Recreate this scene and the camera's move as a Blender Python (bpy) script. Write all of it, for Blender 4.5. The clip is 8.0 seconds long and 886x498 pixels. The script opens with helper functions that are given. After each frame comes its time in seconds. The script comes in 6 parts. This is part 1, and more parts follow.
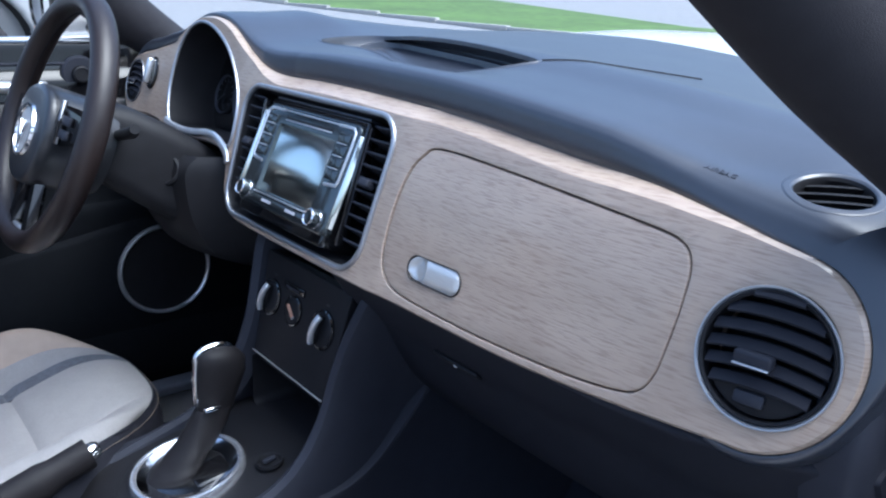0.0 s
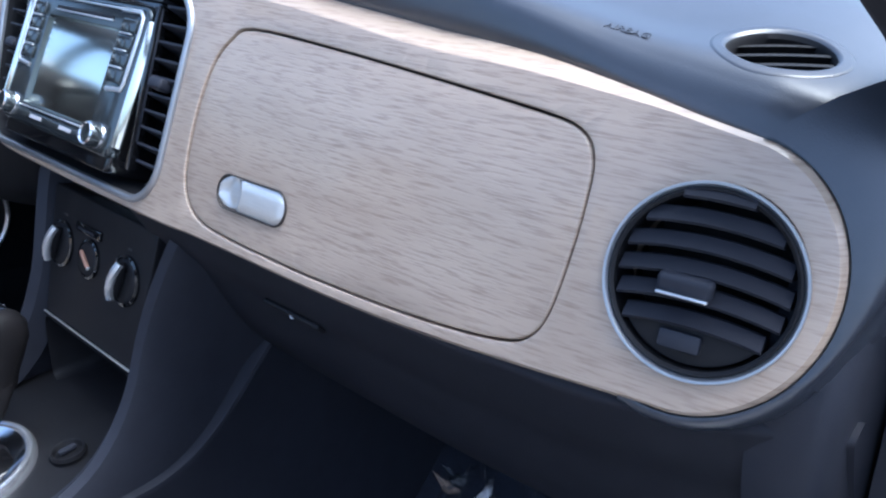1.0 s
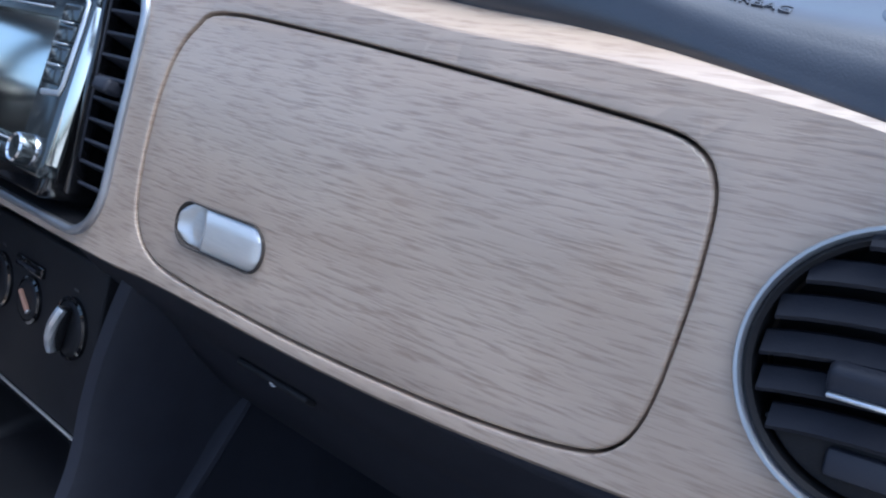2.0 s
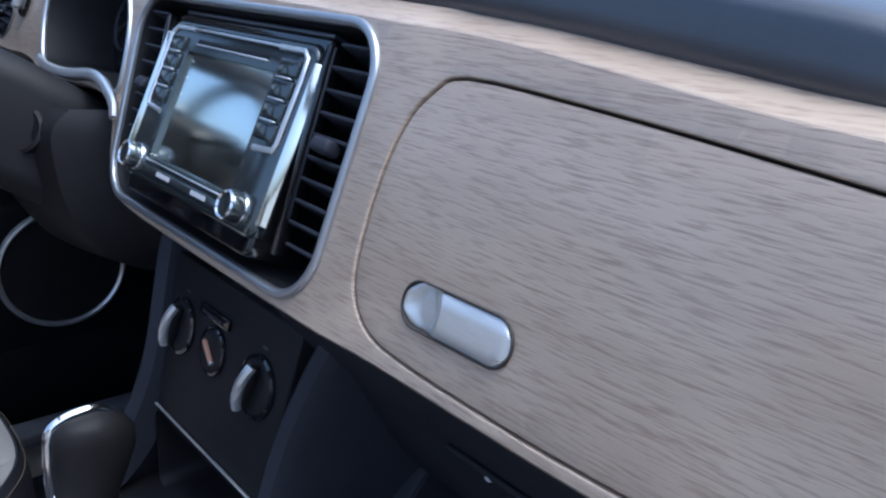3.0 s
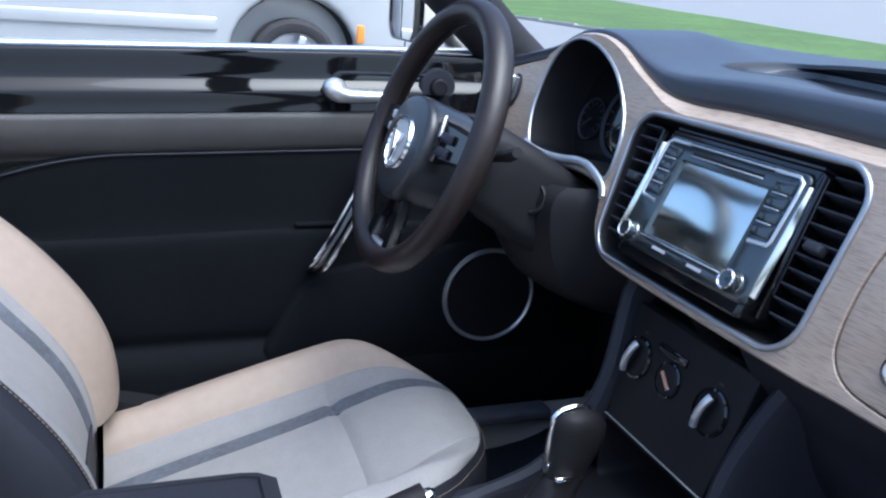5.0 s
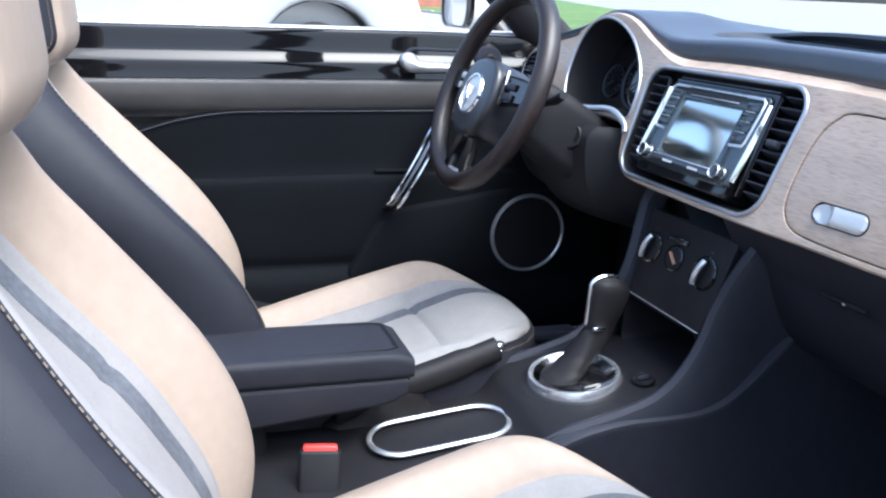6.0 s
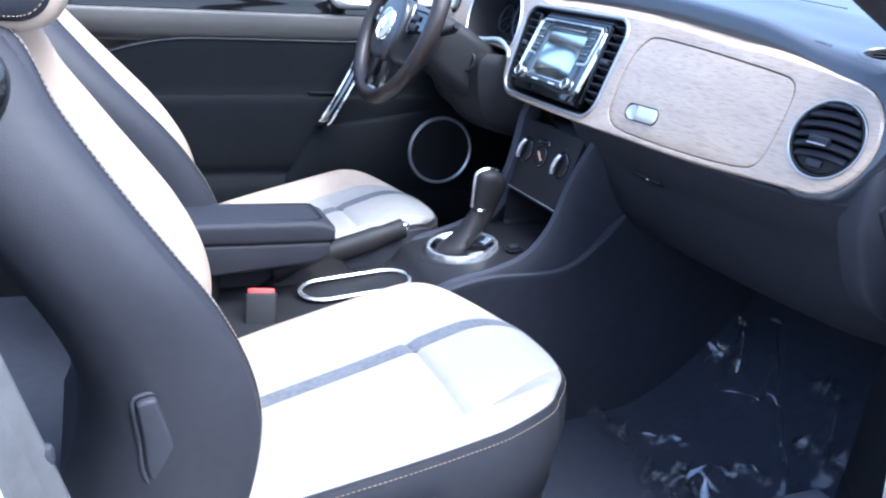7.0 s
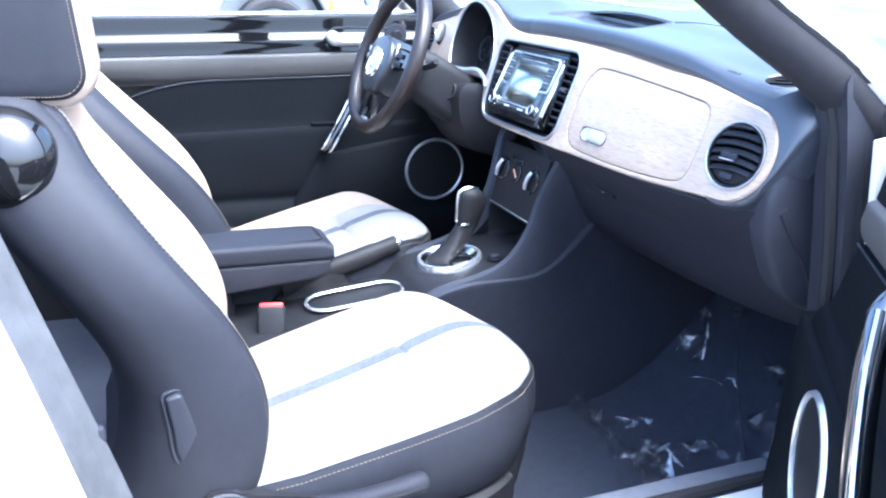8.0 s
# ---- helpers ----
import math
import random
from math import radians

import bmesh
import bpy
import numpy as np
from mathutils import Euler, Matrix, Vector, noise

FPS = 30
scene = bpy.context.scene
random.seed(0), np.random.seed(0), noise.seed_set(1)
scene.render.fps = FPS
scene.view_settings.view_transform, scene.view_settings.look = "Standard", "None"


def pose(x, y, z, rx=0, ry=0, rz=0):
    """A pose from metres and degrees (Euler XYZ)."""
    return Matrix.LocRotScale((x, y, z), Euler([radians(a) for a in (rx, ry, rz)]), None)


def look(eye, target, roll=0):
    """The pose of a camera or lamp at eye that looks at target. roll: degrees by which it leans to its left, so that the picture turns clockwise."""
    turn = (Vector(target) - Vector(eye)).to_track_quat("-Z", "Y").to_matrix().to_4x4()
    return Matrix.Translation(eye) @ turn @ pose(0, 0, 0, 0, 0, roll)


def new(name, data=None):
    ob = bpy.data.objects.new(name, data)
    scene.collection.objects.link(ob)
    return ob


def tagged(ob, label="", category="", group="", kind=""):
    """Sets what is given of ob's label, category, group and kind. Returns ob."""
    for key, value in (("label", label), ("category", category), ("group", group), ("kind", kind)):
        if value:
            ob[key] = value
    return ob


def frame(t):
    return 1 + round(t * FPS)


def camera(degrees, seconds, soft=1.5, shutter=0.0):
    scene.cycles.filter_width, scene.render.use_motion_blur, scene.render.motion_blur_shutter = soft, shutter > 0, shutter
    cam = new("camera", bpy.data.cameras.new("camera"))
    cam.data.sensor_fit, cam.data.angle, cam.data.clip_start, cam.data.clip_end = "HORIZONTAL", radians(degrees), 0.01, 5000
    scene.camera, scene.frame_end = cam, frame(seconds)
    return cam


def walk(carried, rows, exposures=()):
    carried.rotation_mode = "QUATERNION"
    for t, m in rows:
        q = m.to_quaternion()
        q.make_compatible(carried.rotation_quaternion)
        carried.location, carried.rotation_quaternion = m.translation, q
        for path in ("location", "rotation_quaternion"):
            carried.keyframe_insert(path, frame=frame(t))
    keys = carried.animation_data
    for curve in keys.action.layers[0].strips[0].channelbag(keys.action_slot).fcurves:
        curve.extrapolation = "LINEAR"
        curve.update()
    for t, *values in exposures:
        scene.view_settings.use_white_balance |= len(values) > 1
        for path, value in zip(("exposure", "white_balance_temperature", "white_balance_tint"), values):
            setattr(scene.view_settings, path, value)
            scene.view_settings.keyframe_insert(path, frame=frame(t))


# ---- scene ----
cam = camera(57.3, 8.0, soft=2.2)
PATH = [
    (0, (0.927, -0.526, 1.136), (-0.55, 0.681, 0.535), 2.3),
    (0.5, (0.89, -0.448, 1.096), (-0.44, 0.882, 0.415), 2.0),
    (1, (0.812, -0.379, 1.056), (-0.416, 1.021, 0.327), 2.6),
    (1.2, (0.783, -0.358, 1.049), (-0.428, 1.054, 0.314), 2.4),
    (2.3, (0.671, -0.273, 1.016), (-0.571, 1.142, 0.339), 3.3),
    (2.5, (0.652, -0.28, 1.019), (-0.618, 1.11, 0.345), 3.4),
    (3, (0.599, -0.3, 1.034), (-0.818, 0.954, 0.385), 3.1),
    (3.5, (0.552, -0.343, 1.059), (-1.013, 0.738, 0.44), 2.8),
    (4, (0.529, -0.398, 1.085), (-1.146, 0.519, 0.491), 2.5),
    (4.5, (0.572, -0.475, 1.111), (-1.177, 0.292, 0.517), 3.1),
    (4.7, (0.618, -0.523, 1.116), (-1.152, 0.188, 0.516), 3.6),
    (5.8, (0.987, -0.75, 1.09), (-0.827, -0.117, 0.532), 4.0),
    (6, (1.047, -0.808, 1.068), (-0.756, -0.151, 0.506), 3.7),
    (6.5, (1.199, -0.884, 1.064), (-0.552, -0.132, 0.458), 3.9),
    (7, (1.423, -0.874, 1.059), (-0.299, -0.096, 0.404), 5.4),
    (7.5, (1.577, -0.865, 1.095), (-0.144, -0.113, 0.407), 5.0),
    (8, (1.626, -0.878, 1.138), (-0.125, -0.153, 0.498), 2.2),
]
walk(cam, [(t, look(eye, target, roll)) for t, eye, target, roll in PATH], [(0.0, 1.3, 5050, 6), (0.5, 1.9, 5100, 6), (1.2, 1.6, 5100, 6), (2.4, 1.2, 5100, 6), (3.0, 1.1, 5050, 6), (3.5, 1.25, 5050, 6), (4.0, 1.15, 5000, 6), (4.5, 0.95, 4950, 6), (5.2, 1.35, 5150, 6), (6.0, 1.8, 5350, 6), (6.5, 2.25, 5170, 6), (7.0, 2.45, 5000, 6), (7.5, 3.10, 4950, 6), (8.0, 2.98, 4950, 6)])

# ---- world, sun, exposure ----
world = bpy.data.worlds.new("sky")
scene.world = world
world.use_nodes = True
SUN_EL, SUN_AZ = 62.0, 60.0
wn = world.node_tree.nodes
sky = wn.new("ShaderNodeTexSky")
sky.sky_type, sky.sun_disc = "NISHITA", False
sky.sun_elevation, sky.sun_rotation = radians(SUN_EL), radians(SUN_AZ)
sky.air_density, sky.dust_density = 1.0, 8.0
wn["Background"].inputs["Strength"].default_value = 0.15
world.node_tree.links.new(sky.outputs["Color"], wn["Background"].inputs["Color"])
sun_data = bpy.data.lights.new("sun", "SUN")
sun_data.energy, sun_data.angle, sun_data.color = 0.5, radians(40), (1.0, 0.96, 0.9)
sun = new("sun", sun_data)
_az, _el = radians(SUN_AZ), radians(SUN_EL)
sun.matrix_world = look((0, 0, 6), Vector((0, 0, 6)) - Vector((math.sin(_az) * math.cos(_el), math.cos(_az) * math.cos(_el), math.sin(_el))))


# ---- materials ----
def material(name, colour, rough=0.5, metal=0.0, vary=0.12, size=30.0, bump=0.0, bump_size=400.0, stretch=(1, 1, 1), coat=0.0, second=None, wear=0.0, spec=0.5):
    """A surface with colour changes at two scales, uneven gloss and a fine relief; stretch draws the grain out."""
    m = bpy.data.materials.new(name)
    m.use_nodes = True
    nt = m.node_tree
    bsdf = nt.nodes["Principled BSDF"]
    co = nt.nodes.new("ShaderNodeTexCoord")
    mp = nt.nodes.new("ShaderNodeMapping")
    mp.inputs["Scale"].default_value = stretch
    nt.links.new(co.outputs["Object"], mp.inputs["Vector"])
    big = nt.nodes.new("ShaderNodeTexNoise")
    big.inputs["Scale"].default_value, big.inputs["Detail"].default_value = size * 0.15, 3
    fine = nt.nodes.new("ShaderNodeTexNoise")
    fine.inputs["Scale"].default_value, fine.inputs["Detail"].default_value = size, 5
    for n in (big, fine):
        nt.links.new(mp.outputs["Vector"], n.inputs["Vector"])
    add = nt.nodes.new("ShaderNodeMath")
    add.operation = "ADD"
    nt.links.new(big.outputs["Fac"], add.inputs[0])
    nt.links.new(fine.outputs["Fac"], add.inputs[1])
    ramp = nt.nodes.new("ShaderNodeValToRGB")
    ramp.color_ramp.elements[0].position, ramp.color_ramp.elements[1].position = 0.35, 0.65
    c2 = second or tuple(min(1, c * (1 + vary)) for c in colour)
    c1 = tuple(c * (1 - vary) for c in colour)
    ramp.color_ramp.elements[0].color, ramp.color_ramp.elements[1].color = (*c1, 1), (*c2, 1)
    half = nt.nodes.new("ShaderNodeMath")
    half.operation, half.inputs[1].default_value = "MULTIPLY", 0.5
    nt.links.new(add.outputs[0], half.inputs[0])
    nt.links.new(half.outputs[0], ramp.inputs["Fac"])
    nt.links.new(ramp.outputs["Color"], bsdf.inputs["Base Color"])
    bsdf.inputs["Metallic"].default_value = metal
    bsdf.inputs["Coat Weight"].default_value = coat
    bsdf.inputs["Specular IOR Level"].default_value = spec
    bsdf.inputs["Coat Roughness"].default_value = 0.06
    gl = nt.nodes.new("ShaderNodeMapRange")
    gl.inputs["To Min"].default_value, gl.inputs["To Max"].default_value = max(0.02, rough * (0.86 - wear)), min(1, rough * (1.14 + wear))
    nt.links.new(big.outputs["Fac"], gl.inputs["Value"])
    nt.links.new(gl.outputs["Result"], bsdf.inputs["Roughness"])
    if bump:
        bn = nt.nodes.new("ShaderNodeTexNoise")
        bn.inputs["Scale"].default_value, bn.inputs["Detail"].default_value = bump_size, 2
        nt.links.new(mp.outputs["Vector"], bn.inputs["Vector"])
        bp = nt.nodes.new("ShaderNodeBump")
        bp.inputs["Strength"].default_value, bp.inputs["Distance"].default_value = bump, 0.001
        nt.links.new(bn.outputs["Fac"], bp.inputs["Height"])
        nt.links.new(bp.outputs["Normal"], bsdf.inputs["Normal"])
    return m


def clear(name, tint, rough, gloss):
    """Clear film or pane: it lets light straight through and mirrors a part of it."""
    m = bpy.data.materials.new(name)
    m.use_nodes = True
    nt = m.node_tree
    nt.nodes.remove(nt.nodes["Principled BSDF"])
    tr, gl, mix, lw, fr = (nt.nodes.new("ShaderNode" + k) for k in ("BsdfTransparent", "BsdfGlossy", "MixShader", "LayerWeight", "MapRange"))
    tr.inputs["Color"].default_value = (*tint, 1)
    gl.inputs["Roughness"].default_value = rough
    lw.inputs["Blend"].default_value = 0.25
    fr.inputs["From Min"].default_value, fr.inputs["To Min"].default_value, fr.inputs["To Max"].default_value = 0.0, gloss * 0.12, gloss
    nt.links.new(lw.outputs["Facing"], fr.inputs["Value"])
    nt.links.new(fr.outputs[0], mix.inputs[0])
    nt.links.new(tr.outputs[0], mix.inputs[1])
    nt.links.new(gl.outputs[0], mix.inputs[2])
    nt.links.new(mix.outputs[0], nt.nodes["Material Output"].inputs["Surface"])
    return m


def wood_foil(name, light, dark, dash_tone):
    """Wood-look foil under a clear coat: broad cloudy tone, fine streaks along x and short broken pores."""
    m = bpy.data.materials.new(name)
    m.use_nodes = True
    nt = m.node_tree
    bsdf = nt.nodes["Principled BSDF"]
    co = nt.nodes.new("ShaderNodeTexCoord")
    def layer(scale, detail, lo, hi):
        mp, no, mr = (nt.nodes.new("ShaderNode" + k) for k in ("Mapping", "TexNoise", "MapRange"))
        mp.inputs["Scale"].default_value = scale
        no.inputs["Scale"].default_value, no.inputs["Detail"].default_value = 1.0, detail
        mr.inputs["From Min"].default_value, mr.inputs["From Max"].default_value = lo, hi
        nt.links.new(co.outputs["Object"], mp.inputs["Vector"])
        nt.links.new(mp.outputs["Vector"], no.inputs["Vector"])
        nt.links.new(no.outputs["Fac"], mr.inputs["Value"])
        return mr.outputs["Result"]
    def blend(fac, a, b):
        mx = nt.nodes.new("ShaderNodeMix")
        mx.data_type = "RGBA"
        nt.links.new(fac, mx.inputs["Factor"])
        for sock, value in ((mx.inputs[6], a), (mx.inputs[7], b)):
            if isinstance(value, tuple):
                sock.default_value = (*value, 1)
            else:
                nt.links.new(value, sock)
        return mx.outputs[2]
    cloud = layer((9, 9, 30), 3, 0.32, 0.68)
    streak = layer((14, 14, 520), 3, 0.30, 0.70)
    pores = layer((50, 50, 680), 3, 0.48, 0.72)
    mid = tuple((a + b) / 2 for a, b in zip(light, dark))
    tone = blend(streak, mid, light)
    tone2 = blend(cloud, dark, light)
    both = nt.nodes.new("ShaderNodeMix")
    both.data_type = "RGBA"
    both.inputs["Factor"].default_value = 0.5
    nt.links.new(tone, both.inputs[6])
    nt.links.new(tone2, both.inputs[7])
    nt.links.new(blend(pores, both.outputs[2], dash_tone), bsdf.inputs["Base Color"])
    bsdf.inputs["Roughness"].default_value = 0.42
    bsdf.inputs["Coat Weight"].default_value = 0.9
    bsdf.inputs["Coat Roughness"].default_value = 0.16
    bp = nt.nodes.new("ShaderNodeBump")
    bp.inputs["Strength"].default_value, bp.inputs["Distance"].default_value = 0.25, 0.0006
    bp.invert = True
    nt.links.new(pores, bp.inputs["Height"])
    nt.links.new(bp.outputs["Normal"], bsdf.inputs["Normal"])
    return m


WOOD = wood_foil("oak_foil", (0.512, 0.405, 0.309), (0.404, 0.306, 0.225), (0.332, 0.245, 0.179))
# blue in the dash, trim, charcoal and carpet tones stands for skylight
DASH = material("dash_leatherette", (0.036, 0.040, 0.052), 0.30, vary=0.1, size=60, bump=0.12, bump_size=1100, spec=1.0)
PLASTIC = material("black_plastic", (0.013, 0.013, 0.015), 0.55, vary=0.15, size=50, bump=0.15, bump_size=1200, spec=0.25)
TRIM = material("grey_plastic", (0.028, 0.030, 0.040), 0.55, vary=0.12, size=40, bump=0.15, bump_size=900, spec=0.28)
LOWER = material("dark_dash_plastic", (0.020, 0.021, 0.028), 0.6, vary=0.12, size=40, bump=0.15, bump_size=900, spec=0.2)
DARK_CHROME = material("dark_chrome", (0.20, 0.205, 0.215), 0.18, 1.0, vary=0.06, size=40)
PIANO = material("gloss_black", (0.008, 0.008, 0.009), 0.06, vary=0.1, size=20, coat=0.6)
RADIO_FACE = material("radio_bezel", (0.11, 0.125, 0.13), 0.15, 0.75, vary=0.1, size=40)
CHROME = material("satin_chrome", (0.78, 0.79, 0.80), 0.30, 0.8, vary=0.05, size=80)
RING = material("silver_ring", (0.80, 0.82, 0.86), 0.24, 0.85, vary=0.04, size=60)
BRIGHT = material("polished_chrome", (0.84, 0.85, 0.87), 0.12, 1.0, vary=0.04, size=40)
BRUSHED = material("brushed_metal", (0.76, 0.75, 0.72), 0.36, 0.65, vary=0.06, size=60, stretch=(1, 1, 12), bump=0.05)
SCREEN = material("screen_glass", (0.93, 0.96, 0.88), 0.15, 1.0, vary=0.04, size=10)
SEAT_CLOTH = material("light_grey_cloth", (0.265, 0.255, 0.250), 0.9, vary=0.07, size=260, bump=0.5, bump_size=1500)
SEAT_TAN = material("beige_leatherette", (0.345, 0.275, 0.217), 0.55, vary=0.06, size=60, bump=0.2, bump_size=700)
SEAT_STRIPE = material("blue_grey_band", (0.100, 0.107, 0.125), 0.85, vary=0.28, size=120, bump=0.4, bump_size=1200)
SEAT_DARK = material("charcoal_leatherette", (0.021, 0.022, 0.029), 0.58, vary=0.1, size=70, bump=0.3, bump_size=800, spec=0.24)
THREAD = material("pale_thread", (0.19, 0.152, 0.115), 0.8)
DOOR_GREY = material("grey_door_trim", (0.070, 0.067, 0.065), 0.6, vary=0.07, size=60, bump=0.2, bump_size=900)
SILL = material("sill_plastic", (0.15, 0.155, 0.178), 0.38, vary=0.15, size=40, bump=0.2, bump_size=500)
SEAL_GREY = material("dusty_seal", (0.070, 0.072, 0.078), 0.7, vary=0.25, size=40, bump=0.3, bump_size=300)
DOOR_DARK = material("charcoal_door_trim", (0.008, 0.009, 0.011), 0.75, vary=0.1, size=70, bump=0.3, bump_size=800, spec=0.05)
CARPET = material("black_carpet", (0.023, 0.0275, 0.043), 0.95, vary=0.3, size=300, bump=0.9, bump_size=700)
RUBBER = material("black_rubber", (0.016, 0.016, 0.018), 0.8, vary=0.15, size=40, bump=0.15, bump_size=500)
LEATHER = material("wheel_leather", (0.0175, 0.0120, 0.0108), 0.34, vary=0.12, size=80, bump=0.3, bump_size=1100, spec=0.5)
BOOT = material("boot_leather", (0.014, 0.013, 0.014), 0.5, vary=0.15, size=80, bump=0.4, bump_size=900, spec=0.22)
PAD = material("airbag_skin", (0.022, 0.023, 0.026), 0.33, vary=0.1, size=60, bump=0.2, bump_size=900, spec=0.6, coat=0.2)
WHITE_PAINT = material("ivory_paint", (0.80, 0.78, 0.73), 0.25, vary=0.02, size=6, coat=0.7)
BRICK = material("red_brick", (0.34, 0.14, 0.10), 0.85, vary=0.25, size=12, bump=0.5, bump_size=40)
SILVER_PAINT = material("silver_paint", (0.46, 0.48, 0.48), 0.3, 0.3, vary=0.03, size=6, coat=0.6)
RED = material("red_plastic", (0.62, 0.05, 0.04), 0.4, vary=0.06)
ORANGE = material("amber_plastic", (0.85, 0.27, 0.03), 0.3, vary=0.06)
MARK = material("pale_print", (0.5, 0.5, 0.52), 0.6, vary=0.1)
KNOB_LINE = material("copper_pointer", (0.55, 0.30, 0.2), 0.4, vary=0.1)
ASPHALT = material("asphalt", (0.23, 0.23, 0.235), 0.9, vary=0.25, size=40)
GRASS = material("grass_green", (0.085, 0.145, 0.034), 0.9, vary=0.35, size=3)
PILLAR_TRIM = material("pillar_cloth", (0.030, 0.029, 0.033), 0.75, vary=0.12, size=60, bump=0.3, bump_size=1200, spec=0.2)
GAP = material("dark_gap", (0.045, 0.036, 0.030), 0.7, vary=0.15, size=40)
ALLOY = material("alloy", (0.65, 0.66, 0.68), 0.3, 1.0, vary=0.05)
TYRE = material("tyre_rubber", (0.03, 0.03, 0.032), 0.8, vary=0.2, size=60, bump=0.3, bump_size=200)
DIAL_MARK = material("dim_print", (0.035, 0.035, 0.038), 0.5)
DOOR_GLOSS = material("door_gloss_black", (0.006, 0.006, 0.007), 0.05, vary=0.1, size=20, spec=0.38)
SATIN = material("satin_frame", (0.50, 0.51, 0.53), 0.34, 0.85, vary=0.06, size=60)
GLASS = clear("window_glass", (0.94, 0.97, 0.965), 0.0, 0.05)
FILM = clear("clear_film", (0.985, 0.985, 0.99), 0.09, 0.26)
# the same film, mirroring far more, for the glints on its creases
CREASE = clear("film_crease", (0.98, 0.98, 0.985), 0.10, 0.95)


# ---- making meshes ----
def part(name, bm, mat, parent=None, label="", sharp=38):
    """Links a bmesh as one mesh object, under a thing or a part if one is given."""
    bmesh.ops.recalc_face_normals(bm, faces=bm.faces)
    lim = radians(sharp)
    for e in bm.edges:
        e.smooth = len(e.link_faces) == 2 and e.calc_face_angle(0) < lim
    for f in bm.faces:
        f.smooth = True
    me = bpy.data.meshes.new(name)
    bm.to_mesh(me)
    bm.free()
    me.materials.append(mat)
    ob = new(name, me)
    if parent:
        ob.parent = parent
        ob.matrix_parent_inverse = parent_place(parent).inverted()
    if label:
        tagged(ob, label)
    return ob


def parent_place(ob):
    return parent_place(ob.parent) @ ob.matrix_parent_inverse @ ob.matrix_basis if ob.parent else ob.matrix_basis.copy()


def thing(name, at, label, category, group="", kind=""):
    ob = new(name)
    ob.empty_display_size = 0.05
    ob.location = at
    return tagged(ob, label, category, group, kind)


def loft(rings, closed=True, caps=True, bm=None):
    """Skin over rings of points with the same count."""
    bm = bm or bmesh.new()
    rows = [[bm.verts.new(p) for p in r] for r in rings]
    n = len(rows[0])
    for a, b in zip(rows, rows[1:]):
        for i in range(n if closed else n - 1):
            j = (i + 1) % n
            bm.faces.new((a[i], a[j], b[j], b[i]))
    if caps and closed:
        bm.faces.new(list(reversed(rows[0])))
        bm.faces.new(rows[-1])
    return bm


def tube(path, r, seg=10, closed=False, bm=None, flat=1.0, up=(0, 0, 1)):
    """A round (or flattened) bar along a line of points; r may be a list."""
    P = [Vector(p) for p in path]
    n = len(P)
    rings = []
    for i, p in enumerate(P):
        a, b = (P[i - 1], P[(i + 1) % n]) if closed else (P[max(i - 1, 0)], P[min(i + 1, n - 1)])
        d = (b - a).normalized()
        s = d.cross(Vector(up))
        s = s.normalized() if s.length > 1e-4 else d.cross(Vector((1, 0, 0))).normalized()
        u = s.cross(d)
        rr = r[i] if isinstance(r, (list, tuple)) else r
        rings.append([p + (s * math.cos(k) + u * math.sin(k) * flat) * rr for k in (2 * math.pi * j / seg for j in range(seg))])
    if closed:
        rings.append(rings[0])
        bm = loft(rings, True, False, bm)
        bmesh.ops.remove_doubles(bm, verts=bm.verts, dist=1e-6)
        return bm
    return loft(rings, True, True, bm)


def rbox(c, size, r=0.005, seg=3, m=None, bm=None):
    """A box with rounded edges, centred at c, turned by m."""
    b = bmesh.new()
    bmesh.ops.create_cube(b, size=1.0, matrix=Matrix.Diagonal((*size, 1)))
    if r:
        bmesh.ops.bevel(b, geom=b.edges[:], offset=min(r, min(size) * 0.49), segments=seg, profile=0.5, affect="EDGES")
    bmesh.ops.transform(b, matrix=Matrix.Translation(c) @ (m or Matrix()), verts=b.verts)
    if bm is None:
        return b
    me = bpy.data.meshes.new("tmp")
    b.to_mesh(me)
    b.free()
    bm.from_mesh(me)
    bpy.data.meshes.remove(me)
    return bm


def lathe(profile, m, seg=36, caps=True, bm=None):
    """A turned body: (radius, height) pairs round the z axis of m."""
    return loft([[m @ Vector((r * math.cos(a), r * math.sin(a), h)) for a in (2 * math.pi * j / seg for j in range(seg))] for r, h in profile], True, caps, bm)


def rrect(x0, x1, y0, y1, r, n=6):
    """A rectangle with round corners, anticlockwise."""
    out = []
    for cx, cy, a0 in ((x1 - r, y1 - r, 0), (x0 + r, y1 - r, 90), (x0 + r, y0 + r, 180), (x1 - r, y0 + r, 270)):
        out += [(cx + r * math.cos(radians(a0 + 90 * k / n)), cy + r * math.sin(radians(a0 + 90 * k / n))) for k in range(n + 1)]
    return out


def circle(cx, cy, r, n=40, ry=None):
    return [(cx + r * math.cos(2 * math.pi * k / n), cy + (ry or r) * math.sin(2 * math.pi * k / n)) for k in range(n)]


def smooth(points, per=5, closed=True):
    """A soft curve through a few points."""
    P = [Vector(p) for p in points]
    n = len(P)
    out = []
    for i in range(n if closed else n - 1):
        a, b, c, d = (P[(i + k) % n] if closed else P[min(max(i + k, 0), n - 1)] for k in (-1, 0, 1, 2))
        for s in range(per):
            t = s / per
            out.append(tuple(0.5 * ((2 * b) + (c - a) * t + (2 * a - 5 * b + 4 * c - d) * t * t + (3 * b - a - 3 * c + d) * t ** 3)))
    if not closed:
        out.append(tuple(P[-1]))
    return out


